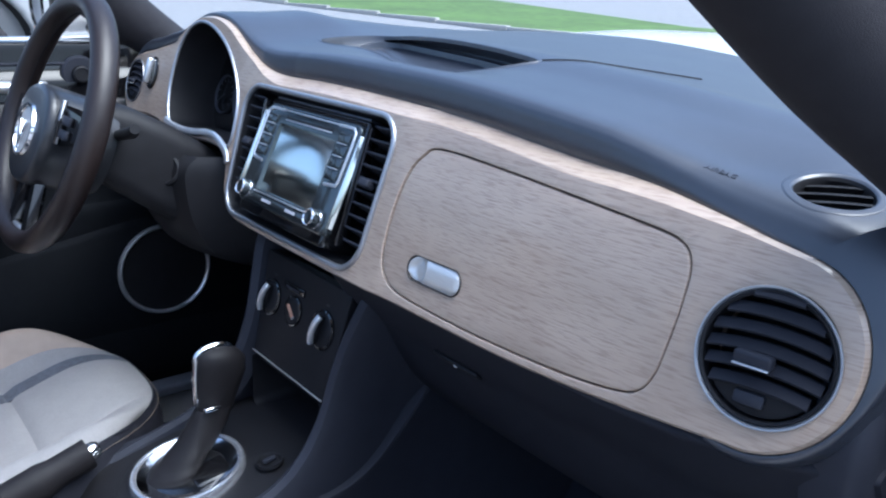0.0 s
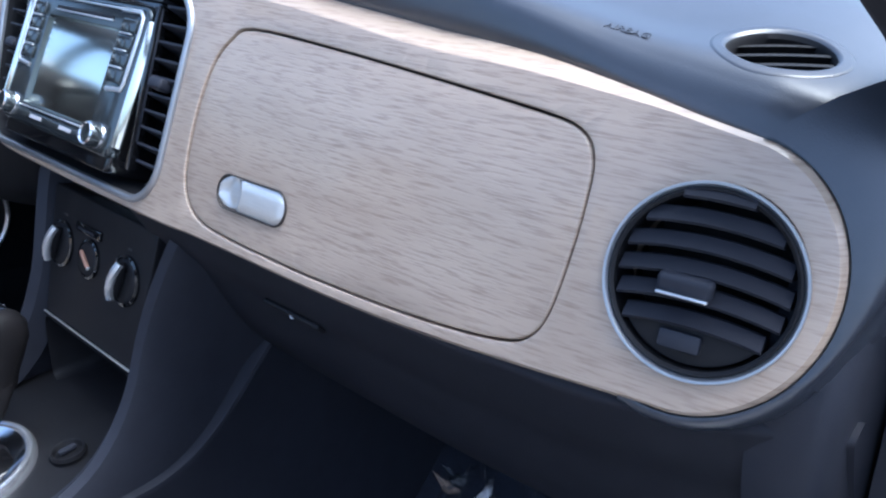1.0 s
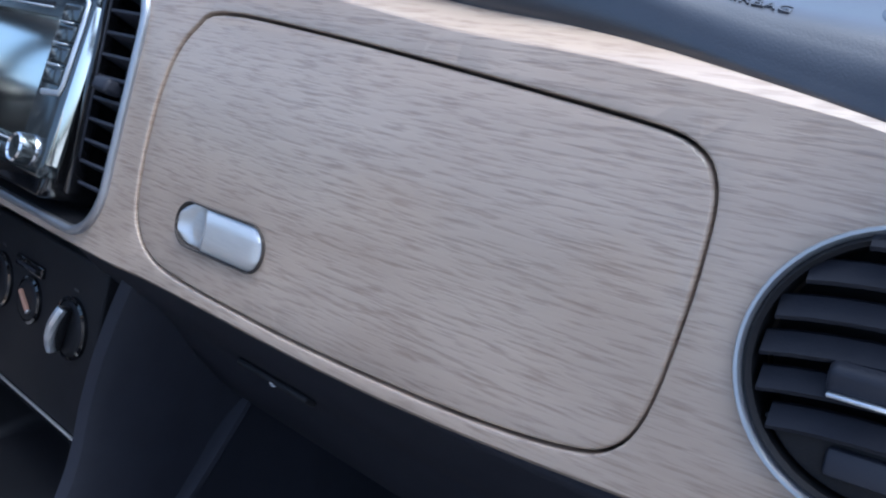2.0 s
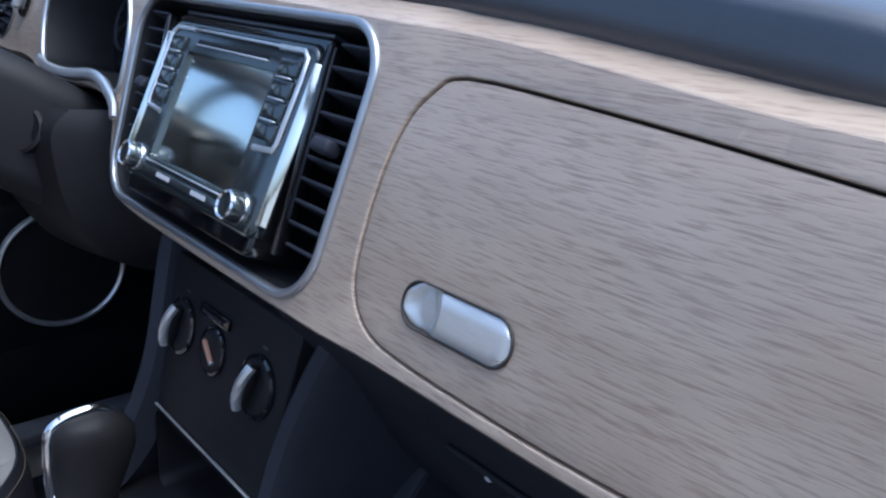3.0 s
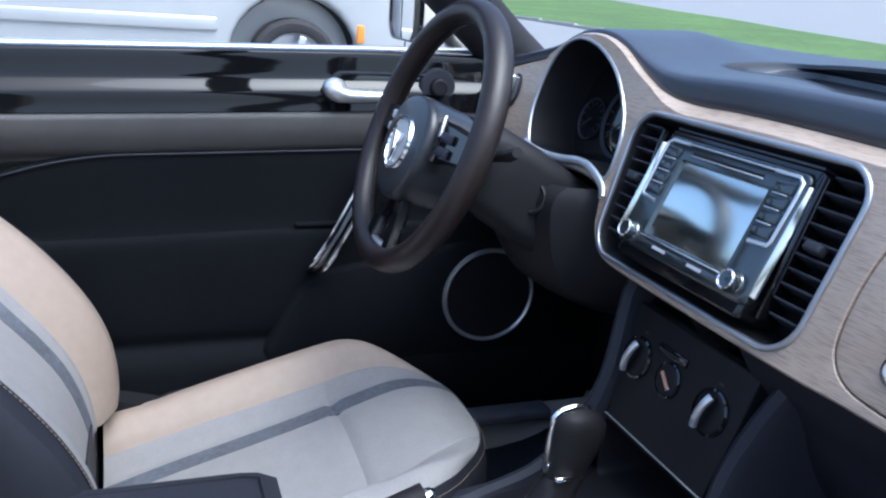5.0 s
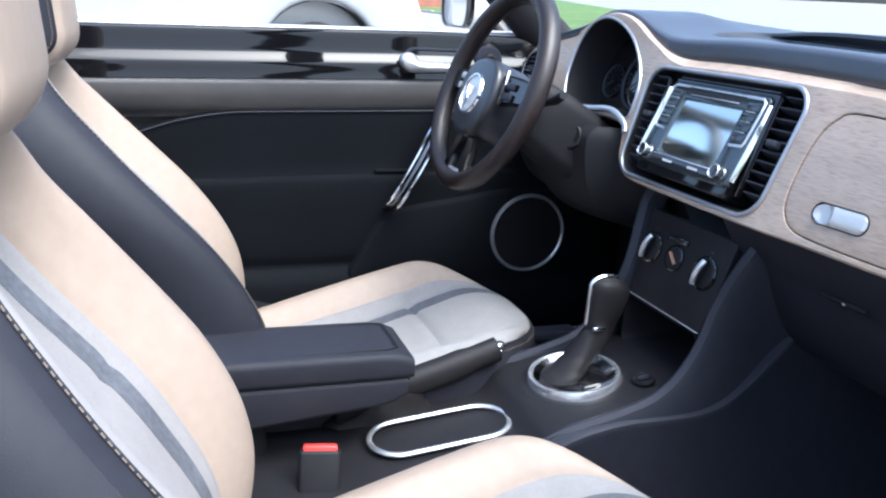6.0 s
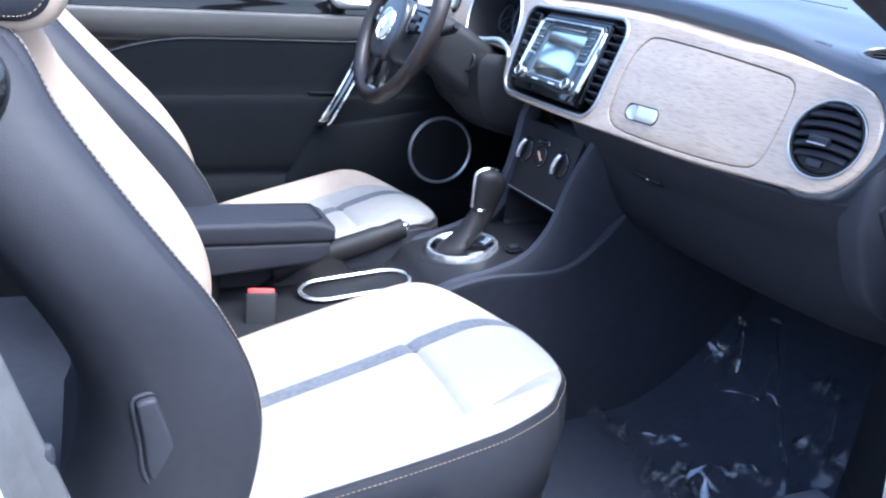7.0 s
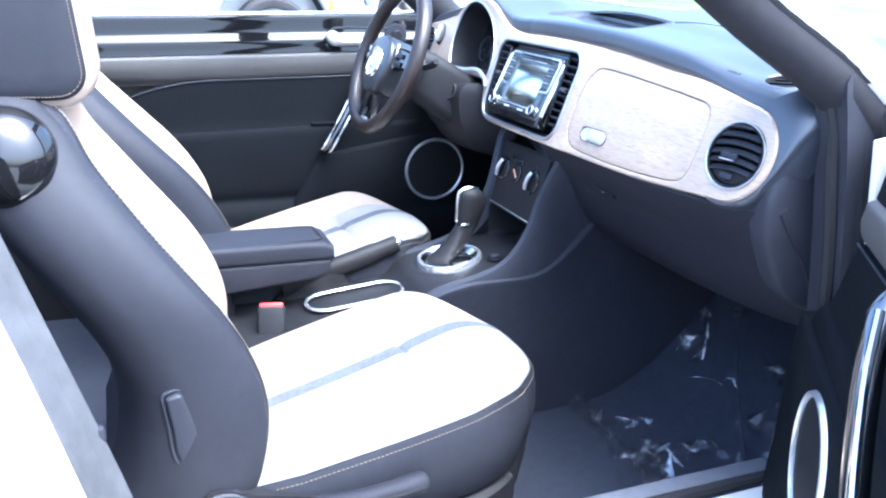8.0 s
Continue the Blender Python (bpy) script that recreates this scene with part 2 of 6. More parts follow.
def inset(loop, d):
    """The loop moved inwards by d (outwards if negative)."""
    n = len(loop)
    area = sum(loop[i][0] * loop[(i + 1) % n][1] - loop[(i + 1) % n][0] * loop[i][1] for i in range(n))
    s = 1 if area > 0 else -1
    out = []
    for i in range(n):
        ax, ay = loop[i - 1]
        bx, by = loop[(i + 1) % n]
        tx, ty = bx - ax, by - ay
        q = math.hypot(tx, ty) or 1
        di = d[i] if isinstance(d, list) else d
        out.append((loop[i][0] - s * ty / q * di, loop[i][1] + s * tx / q * di))
    return out


def sheet(m, outer, holes=(), depth=0.01, r=0.002, hr=0.0015, seg=4, back=False, facet=False):
    """A plate with holes in the plane of m (front at w = 0, looking along +w), its edges rounded by r and hr."""
    bm = bmesh.new()
    edges = []
    ends = []
    for k, lp in enumerate((outer, *holes)):
        rad = r if k == 0 else hr
        sign = 1 if k == 0 else -1
        rows = []
        for s in range(seg + 1):
            a = math.pi / 2 * s / seg
            rad = rad if isinstance(rad, list) else [rad] * len(lp)
            lo = inset(lp, [sign * q * (1 - math.sin(a)) for q in rad])
            drop = 1 - math.cos(a)
            if facet and k == 0:
                # a flat slope between two tight edges in place of the round
                lo = inset(lp, [q * (0.86, 0.81, 0.06, 0.0)[min(s, 3)] for q in rad])
                drop = (0.0, 0.025, 0.98, 1.2)[min(s, 3)]
            rows.append([bm.verts.new(m @ Vector((x, y, -q * drop))) for (x, y), q in zip(lo, rad)])
        rows.append([bm.verts.new(m @ Vector((x, y, -depth))) for x, y in lp])
        n = len(lp)
        for a, b in zip(rows, rows[1:]):
            for i in range(n):
                bm.faces.new((a[i], a[(i + 1) % n], b[(i + 1) % n], b[i]))
        edges += [bm.edges.get((rows[0][i], rows[0][(i + 1) % n])) for i in range(n)]
        ends += [bm.edges.get((rows[-1][i], rows[-1][(i + 1) % n])) for i in range(n)]
    bmesh.ops.triangle_fill(bm, use_beauty=True, edges=edges)
    if back:
        bmesh.ops.triangle_fill(bm, use_beauty=True, edges=ends)
    return bm


def ring_bar(m, loop, r, seg=8, flat=1.0):
    """A rounded bar that follows a loop in the plane of m."""
    P = [m @ Vector((x, y, 0)) for x, y in loop]
    up = (m.to_3x3() @ Vector((0, 0, 1)))
    return tube(P, r, seg, True, None, flat, up)


def plane_at(origin, slope):
    """A plane that faces the rear of the car: u to the right, v up and leaning forwards by slope, w to the rear."""
    v = Vector((0, slope, 1)).normalized()
    u = Vector((1, 0, 0))
    w = u.cross(v)
    m = Matrix((u, v, w)).transposed().to_4x4()
    return Matrix.Translation(origin) @ m


def curve_table(table, x):
    """A smooth value read off a short table of (x, value)."""
    n = len(table)
    for i in range(n - 1):
        if x <= table[i + 1][0] or i == n - 2:
            (a, p), (b, q) = table[i], table[i + 1]
            h = b - a
            s0 = (q - table[max(i - 1, 0)][1]) / (b - table[max(i - 1, 0)][0])
            s1 = (table[min(i + 2, n - 1)][1] - p) / (table[min(i + 2, n - 1)][0] - a)
            t = (x - a) / h
            return p * (2 * t ** 3 - 3 * t * t + 1) + s0 * h * (t ** 3 - 2 * t * t + t) + q * (3 * t * t - 2 * t ** 3) + s1 * h * (t ** 3 - t * t)


def lerp_table(table, x):
    """A value read off a short table of (x, value), eased between the entries."""
    if x <= table[0][0]:
        return table[0][1]
    for (a, p), (b, q) in zip(table, table[1:]):
        if x <= b:
            t = (x - a) / (b - a)
            t = t * t * (3 - 2 * t) * 0.4 + t * 0.6
            return p + (q - p) * t
    return table[-1][1]


# ---- ground and surroundings ----
def ground_height(x, y):
    t = min(max((-x - 1.4) / 1.8, 0), 1)
    return -0.06 + 0.30 * t * t * (3 - 2 * t) + 0.030 * max(0, y - 14) + 0.022 * max(0, -x - 15)


def make_ground():
    def grid(xs, ys, lift=0.0):
        bm = bmesh.new()
        rows = [[bm.verts.new((x, y, ground_height(x, y) + lift)) for x in xs] for y in ys]
        for a, b in zip(rows, rows[1:]):
            for i in range(len(xs) - 1):
                bm.faces.new((a[i], a[i + 1], b[i + 1], b[i]))
        return bm
    xs = [-900, -300, -100, -40, -15, -6, -4, -3.2, -2.9, -2.6, -2.3, -2.0, -1.7, -1.4, -1, 0, 1, 2, 5, 20, 100, 900]
    tagged(part("ground", grid(xs, [-900, -100, -20, -5, 0, 5, 14, 40, 100, 900]), ASPHALT), "grey asphalt of the parking lot", "ground", kind="structure")
    lawn = bmesh.new()
    rows = []
    for k in range(9):
        row = []
        for x in (-160, -110, -80, -60, -48, -38, -30, -22, -14, -6, 2, 20, 60):
            far = max(19, 23.0 - 0.36 * (x + 20)) + 0.8 * noise.noise((x * 0.3, 0, 0))
            y = 14.5 + (far - 14.5) * k / 8
            row.append(lawn.verts.new((x, y, ground_height(x, y) + 0.02 + 0.02 * noise.noise((x, y, 0)))))
        rows.append(row)
    for a, b in zip(rows, rows[1:]):
        for i in range(len(a) - 1):
            lawn.faces.new((a[i], a[i + 1], b[i + 1], b[i]))
    tagged(part("lawn", lawn, GRASS), "mown green grass beside the parking lot", "lawn", kind="structure")
    kerb = bmesh.new()
    for i in range(-20, 8):
        rbox((i * 3.0 + 1.5, 14.4, ground_height(i * 3.0 + 1.5, 14.4) + 0.02), (2.98, 0.16, 0.2), 0.02, 2, bm=kerb)
    tagged(part("kerb", kerb, material("concrete", (0.38, 0.37, 0.35), 0.85, vary=0.12, size=20, bump=0.4, bump_size=150)), "pale concrete kerb along the grass", "kerb", kind="structure")


make_ground()

# ---- the dashboard ----
PANEL = plane_at((0, 0, 0.965), 0.30)
VS = 0.958


def on_panel(points):
    """Turns (x, height) into places in the panel's plane."""
    return [(x, (z - 0.965) / VS) for x, z in points]


VENT_R = (0.657, 0.8915)
END_ARC = [(0.652 + 0.070 * math.cos(radians(a)), 0.894 + 0.0735 * math.sin(radians(a))) for a in range(84, -97, -9)]
PANEL_TOP = [(0.630, 0.9725), (0.59, 0.981), (0.52, 0.9935), (0.44, 1.0025), (0.36, 1.010), (0.275, 1.017), (0.17, 1.021), (0.05, 1.024), (-0.05, 1.024), (-0.126, 1.022),
             (-0.174, 1.027), (-0.237, 1.048), (-0.300, 1.074), (-0.358, 1.087), (-0.418, 1.085), (-0.462, 1.070), (-0.493, 1.050), (-0.525, 1.040), (-0.57, 1.031), (-0.62, 1.020)]
LEFT_ARC = [(-0.655 - 0.055 * math.cos(radians(a)), 0.957 + 0.057 * math.sin(radians(a))) for a in range(84, -80, -9)]
LEFT_LOW = [(-0.60, 0.901), (-0.55, 0.903), (-0.50, 0.900), (-0.46, 0.896), (-0.37, 0.894), (-0.29, 0.899), (-0.225, 0.892), (-0.207, 0.868), (-0.197, 0.843), (-0.173, 0.821), (-0.135, 0.8110)]
BOTTOM = [(0.0, 0.8090), (0.15, 0.8090), (0.3, 0.8105), (0.45, 0.8125), (0.56, 0.817)]
panel_outline = on_panel(smooth(list(reversed(END_ARC)) + PANEL_TOP, 3, False) + smooth(LEFT_ARC + LEFT_LOW + BOTTOM, 3, False))
CLUSTER = [(-0.452, 0.911), (-0.474, 0.94), (-0.483, 0.975), (-0.479, 1.024), (-0.455, 1.060), (-0.411, 1.075), (-0.352, 1.067), (-0.291, 1.042), (-0.245, 1.007), (-0.218, 0.972), (-0.209, 0.935),
           (-0.211, 0.910), (-0.224, 0.905), (-0.250, 0.913), (-0.292, 0.917), (-0.34, 0.911), (-0.38, 0.908), (-0.42, 0.908)]
cluster_loop = on_panel(smooth(CLUSTER, 4))
radio_loop = on_panel([(x + (0.09 if x > 0 else -0.05) * (z - 0.91), z) for x, z in rrect(-0.188, 0.182, 0.8190, 1.000, 0.038, 7)])
GLOVE = [(0.263, 0.979), (0.36, 0.976), (0.450, 0.970), (0.538, 0.962), (0.569, 0.956), (0.582, 0.942), (0.585, 0.917), (0.584, 0.885), (0.580, 0.853), (0.571, 0.836), (0.552, 0.828), (0.500, 0.823), (0.42, 0.8205), (0.354, 0.8195),
         (0.275, 0.8205), (0.239, 0.826), (0.220, 0.842), (0.2135, 0.865), (0.2145, 0.907), (0.223, 0.946), (0.238, 0.968)]
glove_loop = on_panel(smooth(GLOVE, 4))
vent_loop = on_panel(circle(*VENT_R, 0.0500, 48))
vent_loop_left = on_panel(circle(-0.655, 0.957, 0.0390, 48))

def sweep(x, z):
    """How far the panel's face lies ahead of its plane: it bows towards the passenger's door and is slightly barrelled."""
    t = min(max((x - 0.185) / 0.06, 0), 1)
    return 0.28 * max(0, x - 0.36) ** 2 + (0.80 if z > 0.905 else 0.35) * t * t * (3 - 2 * t) * min(abs(z - 0.905), 0.1) ** 2


def swept(bm):
    """Cuts a flat plate into strips and bows it."""
    cuts = [((0.19 + 0.02 * k, 0, 0), (1, 0, 0)) for k in range(28)] + [((0, 0, 0.822 + 0.0165 * k), (0, 0.0, 1)) for k in range(12)]
    for co, no in cuts:
        bmesh.ops.bisect_plane(bm, geom=bm.verts[:] + bm.edges[:] + bm.faces[:], dist=1e-5, plane_co=co, plane_no=no)
    for q in bm.verts:
        q.co.y += sweep(q.co.x, q.co.z)
    return bm


def edge_radius(x, z):
    """How far the panel's edge is rounded: widely along the top, tightly round the instruments and below."""
    top = min(max((z - 0.86) / 0.10, 0), 1)
    away = min(max((x + 0.19) / 0.08, 0), 1) if x > -0.5 else 0.5
    return 0.0030 + (0.0165 - 0.0155 * min(max((x - 0.45) / 0.17, 0), 1)) * top * away + 0.0015 * top * (1 - min(max((x - 0.55) / 0.1, 0), 1))


panel_round = [edge_radius(x, 0.965 + v * VS) for x, v in panel_outline]
dash = thing("dashboard", (0, 0.3, 0.6), "dark dashboard with an oak-look trim panel and round vents", "dashboard")
part("trim_panel", swept(sheet(PANEL, panel_outline, [cluster_loop, radio_loop, glove_loop, vent_loop, vent_loop_left], 0.035, panel_round, 0.0015, 3, False, True)), WOOD, dash, "pale brown wood-grain trim panel", 20)

# glovebox door and its handle
part("glovebox_rim", swept(sheet(PANEL @ Matrix.Translation((0, 0, -0.024)), inset(glove_loop, -0.012), [], 0.004, 0.001, 0.001, 2, True)), GAP, dash)
HAND_AT = (0.3075, (0.8570 - 0.965) / VS)
HAND = Matrix.Translation((0, sweep(0.3075, 0.857), 0)) @ PANEL @ Matrix.Translation((0.3075, (0.8570 - 0.965) / VS, -0.0008)) @ Matrix.Scale(0.95, 4) @ pose(0, 0, 0, 0, 0, 1.0)


def stadium(hx, hy, n=10):
    return rrect(-hx, hx, -hy, hy, hy * 0.98, n)


_c, _s = 0.95 * math.cos(radians(1)), 0.95 * math.sin(radians(1))
handle_hole = [(HAND_AT[0] + x * _c - y * _s, HAND_AT[1] + x * _s + y * _c) for x, y in stadium(0.0452, 0.0142)]
glove_door = part("glovebox_door", swept(sheet(PANEL @ Matrix.Translation((0, 0, -0.0008)), inset(glove_loop, 0.0015), [handle_hole], 0.022, 0.0022, 0.001, 4, False)), WOOD, dash, "wood-grain door of the upper glovebox", 20)


def make_glove_handle():
    # dark rim that stands in for the shade round the recessed pull
    part("handle_rim", sheet(HAND @ Matrix.Translation((0, 0, 0.0022)), stadium(0.0460, 0.0150), [stadium(0.0449, 0.0139)], 0.006, 0.0008, 0.0006, 3), GAP, glove_door, "thin dark rim in place of the recess's shade")
    plate = bmesh.new()
    n, k = 72, 18
    rows = []
    for i in range(n + 1):
        x = -0.0446 + 0.0892 * i / n
        row = []
        half = 0.0133 * math.sqrt(max(0.0, 1 - max(0, (abs(x) - 0.0313) / 0.0134) ** 2)) + 1e-4
        for j in range(k + 1):
            y = half * (2 * j / k - 1)
            rim_fall = 0.0028 * max(abs(2 * j / k - 1), min(1, max(0, (abs(x) - 0.0313) / 0.0133))) ** 4
            # a raised thumb key on one third, then a slope down to a long flat plate
            key = min(1, max(0, (-0.006 - x + 0.25 * y) / 0.006))
            dish = max(0, 1 - math.hypot(x + 0.0280, y * 0.8) / 0.0190)
            d = min(1, dish * 1.5)
            up = 0.0036 - 0.0085 * d * d * (3 - 2 * d) + 0.0004 * key
            row.append(plate.verts.new(HAND @ Vector((x, y, up - rim_fall))))
        rows.append(row)
    for a, b in zip(rows, rows[1:]):
        for j in range(k):
            plate.faces.new((a[j], a[j + 1], b[j + 1], b[j]))
    part("handle_plate", plate, BRUSHED, glove_door, "brushed metal pull with a thumb dish", 70)


make_glove_handle()


# round vents
def round_vent(cx, cz, scale, name_label):
    m = PANEL @ Matrix.Translation((cx, (cz - 0.965) / VS, 0))
    at = m.translation.copy()
    slope = (sweep(cx + 0.03, cz) - sweep(cx - 0.03, cz)) / 0.06
    m = Matrix.Translation(at + Vector((0, sweep(cx, cz), 0))) @ pose(0, 0, 0, 0, 0, math.degrees(math.atan(slope))) @ Matrix.Translation(-at) @ m @ Matrix.Scale(scale, 4)
    vent = part("round_vent", lathe([(0.0475, -0.030), (0.0475, 0.001), (0.0462, 0.0025), (0.0445, 0.001), (0.0440, -0.012), (0.0435, -0.048)], m, 56, False), PLASTIC, dash, name_label)
    part("vent_ring", lathe([(0.0476, -0.003), (0.0500, 0.0003), (0.0506, 0.0016), (0.0502, 0.0027), (0.0490, 0.0026), (0.0476, 0.0008)], m, 64, False), SATIN, vent, "satin chrome ring")
    part("vent_back", lathe([(0.001, -0.046), (0.044, -0.047)], m, 40, False), PLASTIC, vent)
    for k in range(-2, 4):
        y = 0.0128 * k + 0.001
        hw = math.sqrt(max(0.0435 ** 2 - y * y, 1e-5)) - 0.001
        bm = bmesh.new()
        rings = []
        for s in range(9):
            x = -hw + 2 * hw * s / 8
            bow = 0.0035 * (1 - (x / 0.044) ** 2)
            rings.append([m @ Vector((x, y + 1.5 * bow + dy, dz + bow)) for dy, dz in ((0.0040, -0.004), (0.0046, -0.007), (-0.0020, -0.028), (-0.0040, -0.027), (-0.0044, 0.000), (-0.0030, 0.0012))])
        part("slat", loft(rings, True, True, bm), LOWER, vent)
    part("vent_tab", rbox((0, 0, 0), (0.028, 0.011, 0.010), 0.003, 3, m @ Matrix.Translation((-0.006, -0.003, 0.004)) @ pose(0, 0, 0, 18, 0, 0)), TRIM, vent)
    part("tab_edge", rbox((0, 0, 0), (0.026, 0.0016, 0.004), 0.0007, 2, m @ Matrix.Translation((-0.006, -0.0085, 0.0085))), CHROME, vent)
    low = [(0.0425 * math.cos(radians(a)), 0.0425 * math.sin(radians(a))) for a in range(212, 329, 6)]
    part("vent_lower_plate", sheet(m @ Matrix.Translation((0, 0, -0.002)), low, [], 0.004, 0.001, 0.001, 2, True), PLASTIC, vent)
    part("vent_wheel", rbox((0, 0, 0), (0.022, 0.010, 0.006), 0.002, 2, m @ Matrix.Translation((-0.004, -0.0315, -0.001))), TRIM, vent)


round_vent(*VENT_R, 1.05, "round black air vent with bowed slats")
round_vent(-0.655, 0.957, 0.82, "round black air vent with bowed slats")

# light switch left of the instruments
SW = PANEL @ Matrix.Translation((-0.572, (0.978 - 0.965) / VS, 0.002))
switch = part("light_switch", lathe([(0.001, 0.003), (0.016, 0.003), (0.0175, 0.001), (0.0175, -0.004)], SW @ Matrix.Diagonal((1.15, 1.7, 1, 1)), 30, False), PIANO, dash)
part("switch_bar", rbox((0, 0, 0), (0.013, 0.046, 0.012), 0.004, 3, SW @ Matrix.Translation((-0.004, 0.002, 0.007))), CHROME, switch)


# instruments in their hood
def make_cluster():
    part("instrument_hood", loft([[PANEL @ Vector((x, y, w)) for x, y in inset(cluster_loop, d)] for d, w in ((0.0, -0.002), (0.004, -0.03), (0.010, -0.085))], True, False), PLASTIC, dash)
    part("hood_edge", ring_bar(PANEL @ Matrix.Translation((0, 0, 0.0005)), inset(cluster_loop, -0.0012), 0.0028, 8), SATIN, dash, "thin satin chrome edge round the instruments")
    low = on_panel(smooth([(-0.462, 0.912), (-0.44, 0.9075), (-0.41, 0.9055), (-0.375, 0.906), (-0.335, 0.909), (-0.295, 0.914), (-0.26, 0.914), (-0.225, 0.904), (-0.207, 0.895), (-0.199, 0.884)], 4, False))
    part("lower_chrome", tube([PANEL @ Vector((x, y - 0.002, 0.004)) for x, y in low], 0.0058, 8, False, None, 0.6, (0, -0.958, 0.287)), CHROME, dash, "curved satin chrome strip under the instruments")
    face = part("instrument_face", sheet(PANEL @ Matrix.Translation((0, 0, -0.08)), inset(cluster_loop, 0.004), [], 0.004, 0.001, 0.001, 2, True), PIANO, dash, "black unlit instrument face")
    for cx, cz, r in ((-0.335, 0.985, 0.058), (-0.43, 0.975, 0.034), (-0.245, 0.965, 0.034)):
        m = PANEL @ Matrix.Translation((cx, (cz - 0.965) / VS, -0.078))
        dial = part("dial", lathe([(r * 0.9, 0.001), (r, 0.004), (r * 1.02, 0.002)], m, 40, False), TRIM, face)
        for k in range(11):
            a = radians(220 - 26 * k)
            part("dial_mark", rbox((0, 0, 0), (r * 0.16, 0.0014, 0.0008), 0, 1, m @ pose(r * 0.75 * math.cos(a), r * 0.75 * math.sin(a), 0.0012) @ pose(0, 0, 0, 0, 0, 220 - 26 * k)), DIAL_MARK, dial)
        part("needle", rbox((0, 0, 0), (r * 0.8, 0.002, 0.0015), 0, 1, m @ pose(0, 0, 0.003, 0, 0, 215) @ Matrix.Translation((r * 0.35, 0, 0))), DIAL_MARK, dial)


make_cluster()


RADIO = plane_at((0, -0.0185, 0.913), 0.45)


# radio with its side vents in one chrome frame
def make_radio():
    part("radio_frame", sheet(PANEL @ Matrix.Translation((0, 0, 0.004)), inset(radio_loop, -0.0034), [inset(radio_loop, 0.0036)], 0.02, 0.003, 0.003, 5), SATIN, dash, "satin chrome surround of radio and vents")
    part("radio_well", loft([[PANEL @ Vector((x, y, w)) for x, y in inset(radio_loop, d)] for d, w in ((0.004, -0.001), (0.007, -0.012), (0.012, -0.05))], True, False), PLASTIC, dash)
    part("well_back", sheet(PANEL @ Matrix.Translation((0, 0, -0.048)), inset(radio_loop, 0.008), [], 0.004, 0.001, 0.001, 2, True), PLASTIC, dash)
    v = lambda z: (z - 0.965) / VS
    rv = lambda z: (z - 0.913) / 0.912
    radio = thing("radio", RADIO @ Vector((0, -0.05, -0.01)), "black touch-screen car radio with silver trim", "radio")
    body_loop = [(x * (1 + 0.05 * (z - 0.92) / 0.07), rv(z)) for x, z in rrect(-0.120, 0.119, 0.838, 0.987, 0.008, 4)]
    part("radio_body", sheet(RADIO @ Matrix.Translation((0, 0, 0.0)), body_loop, [], 0.05, 0.003, 0.002, 3, True), PIANO, radio)
    part("radio_top", rbox((0, 0, 0), (0.236, 0.004, 0.040), 0.0015, 2, RADIO @ Matrix.Translation((0, rv(0.9885), -0.021))), DASH, radio)
    # raised bezel with the screen opening
    bez = [(x, rv(z)) for x, z in rrect(-0.1175, 0.1175, 0.850, 0.981, 0.011, 4)]
    scr = [(x, rv(z)) for x, z in rrect(-0.0725, 0.0725, 0.8705, 0.9560, 0.003, 3)]
    part("bezel", sheet(RADIO @ Matrix.Translation((0, 0, 0.0065)), bez, [scr], 0.012, 0.006, 0.001, 4), RADIO_FACE, radio)
    part("screen", sheet(RADIO @ Matrix.Translation((0, 0, 0.0035)), inset(scr, -0.001), [], 0.002, 0.0004, 0.0004, 2, True), SCREEN, radio, "blank dark touch screen")
    # silver line that frames the buttons and the top
    for s in (-1, 1):
        line = [(s * 0.070, rv(0.9735)), (s * 0.104, rv(0.9735)), (s * 0.1105, rv(0.969)), (s * 0.1115, rv(0.955)), (s * 0.1105, rv(0.9125)), (s * 0.1080, rv(0.9075)), (s * 0.0820, rv(0.9055))]
        part("silver_line", tube([RADIO @ Vector((x, y, 0.0072)) for x, y in line], 0.0023, 6, False, None, 0.7, (0, -0.958, 0.287)), CHROME, radio)
        for k in range(4):
            z = 0.9610 - 0.0145 * k
            part("button", rbox((0, 0, 0), (0.026, 0.0125, 0.004), 0.0015, 2, RADIO @ Matrix.Translation((s * 0.0925, rv(z), 0.0075))), RADIO_FACE, radio)
            if k < 3:
                part("button_gap", rbox((0, 0, 0), (0.020, 0.0013, 0.003), 0.0004, 1, RADIO @ Matrix.Translation((s * 0.0915, rv(z - 0.00725), 0.0090))), CHROME, radio)
        m = RADIO @ Matrix.Translation((s * 0.0935, rv(0.8655), 0.006))
        knob = part("knob", lathe([(0.0118, 0.0), (0.0115, 0.011), (0.0105, 0.013), (0.001, 0.0125)], m, 30, False), RADIO_FACE, radio)
        part("knob_ring", lathe([(0.0122, 0.0), (0.0124, 0.0015), (0.0118, 0.003)], m, 30, False), BRIGHT, knob)
        part("knob_face_ring", lathe([(0.0085, 0.0128), (0.0098, 0.0142), (0.0110, 0.0128)], m, 30, False), BRIGHT, knob)
        part("side_bevel", rbox((0, 0, 0), (0.0085, 0.118, 0.003), 0.001, 2, RADIO @ Matrix.Translation((s * 0.1190, rv(0.9145), 0.0015 if s > 0 else 0.0045)) @ pose(0, 0, 0, 0, 52, 0)), SCREEN, radio, "glossy bevelled edge")
    part("top_silver_line", rbox((0, 0, 0), (0.142, 0.0022, 0.003), 0.001, 2, RADIO @ Matrix.Translation((0, rv(0.9738), 0.0072))), CHROME, radio)
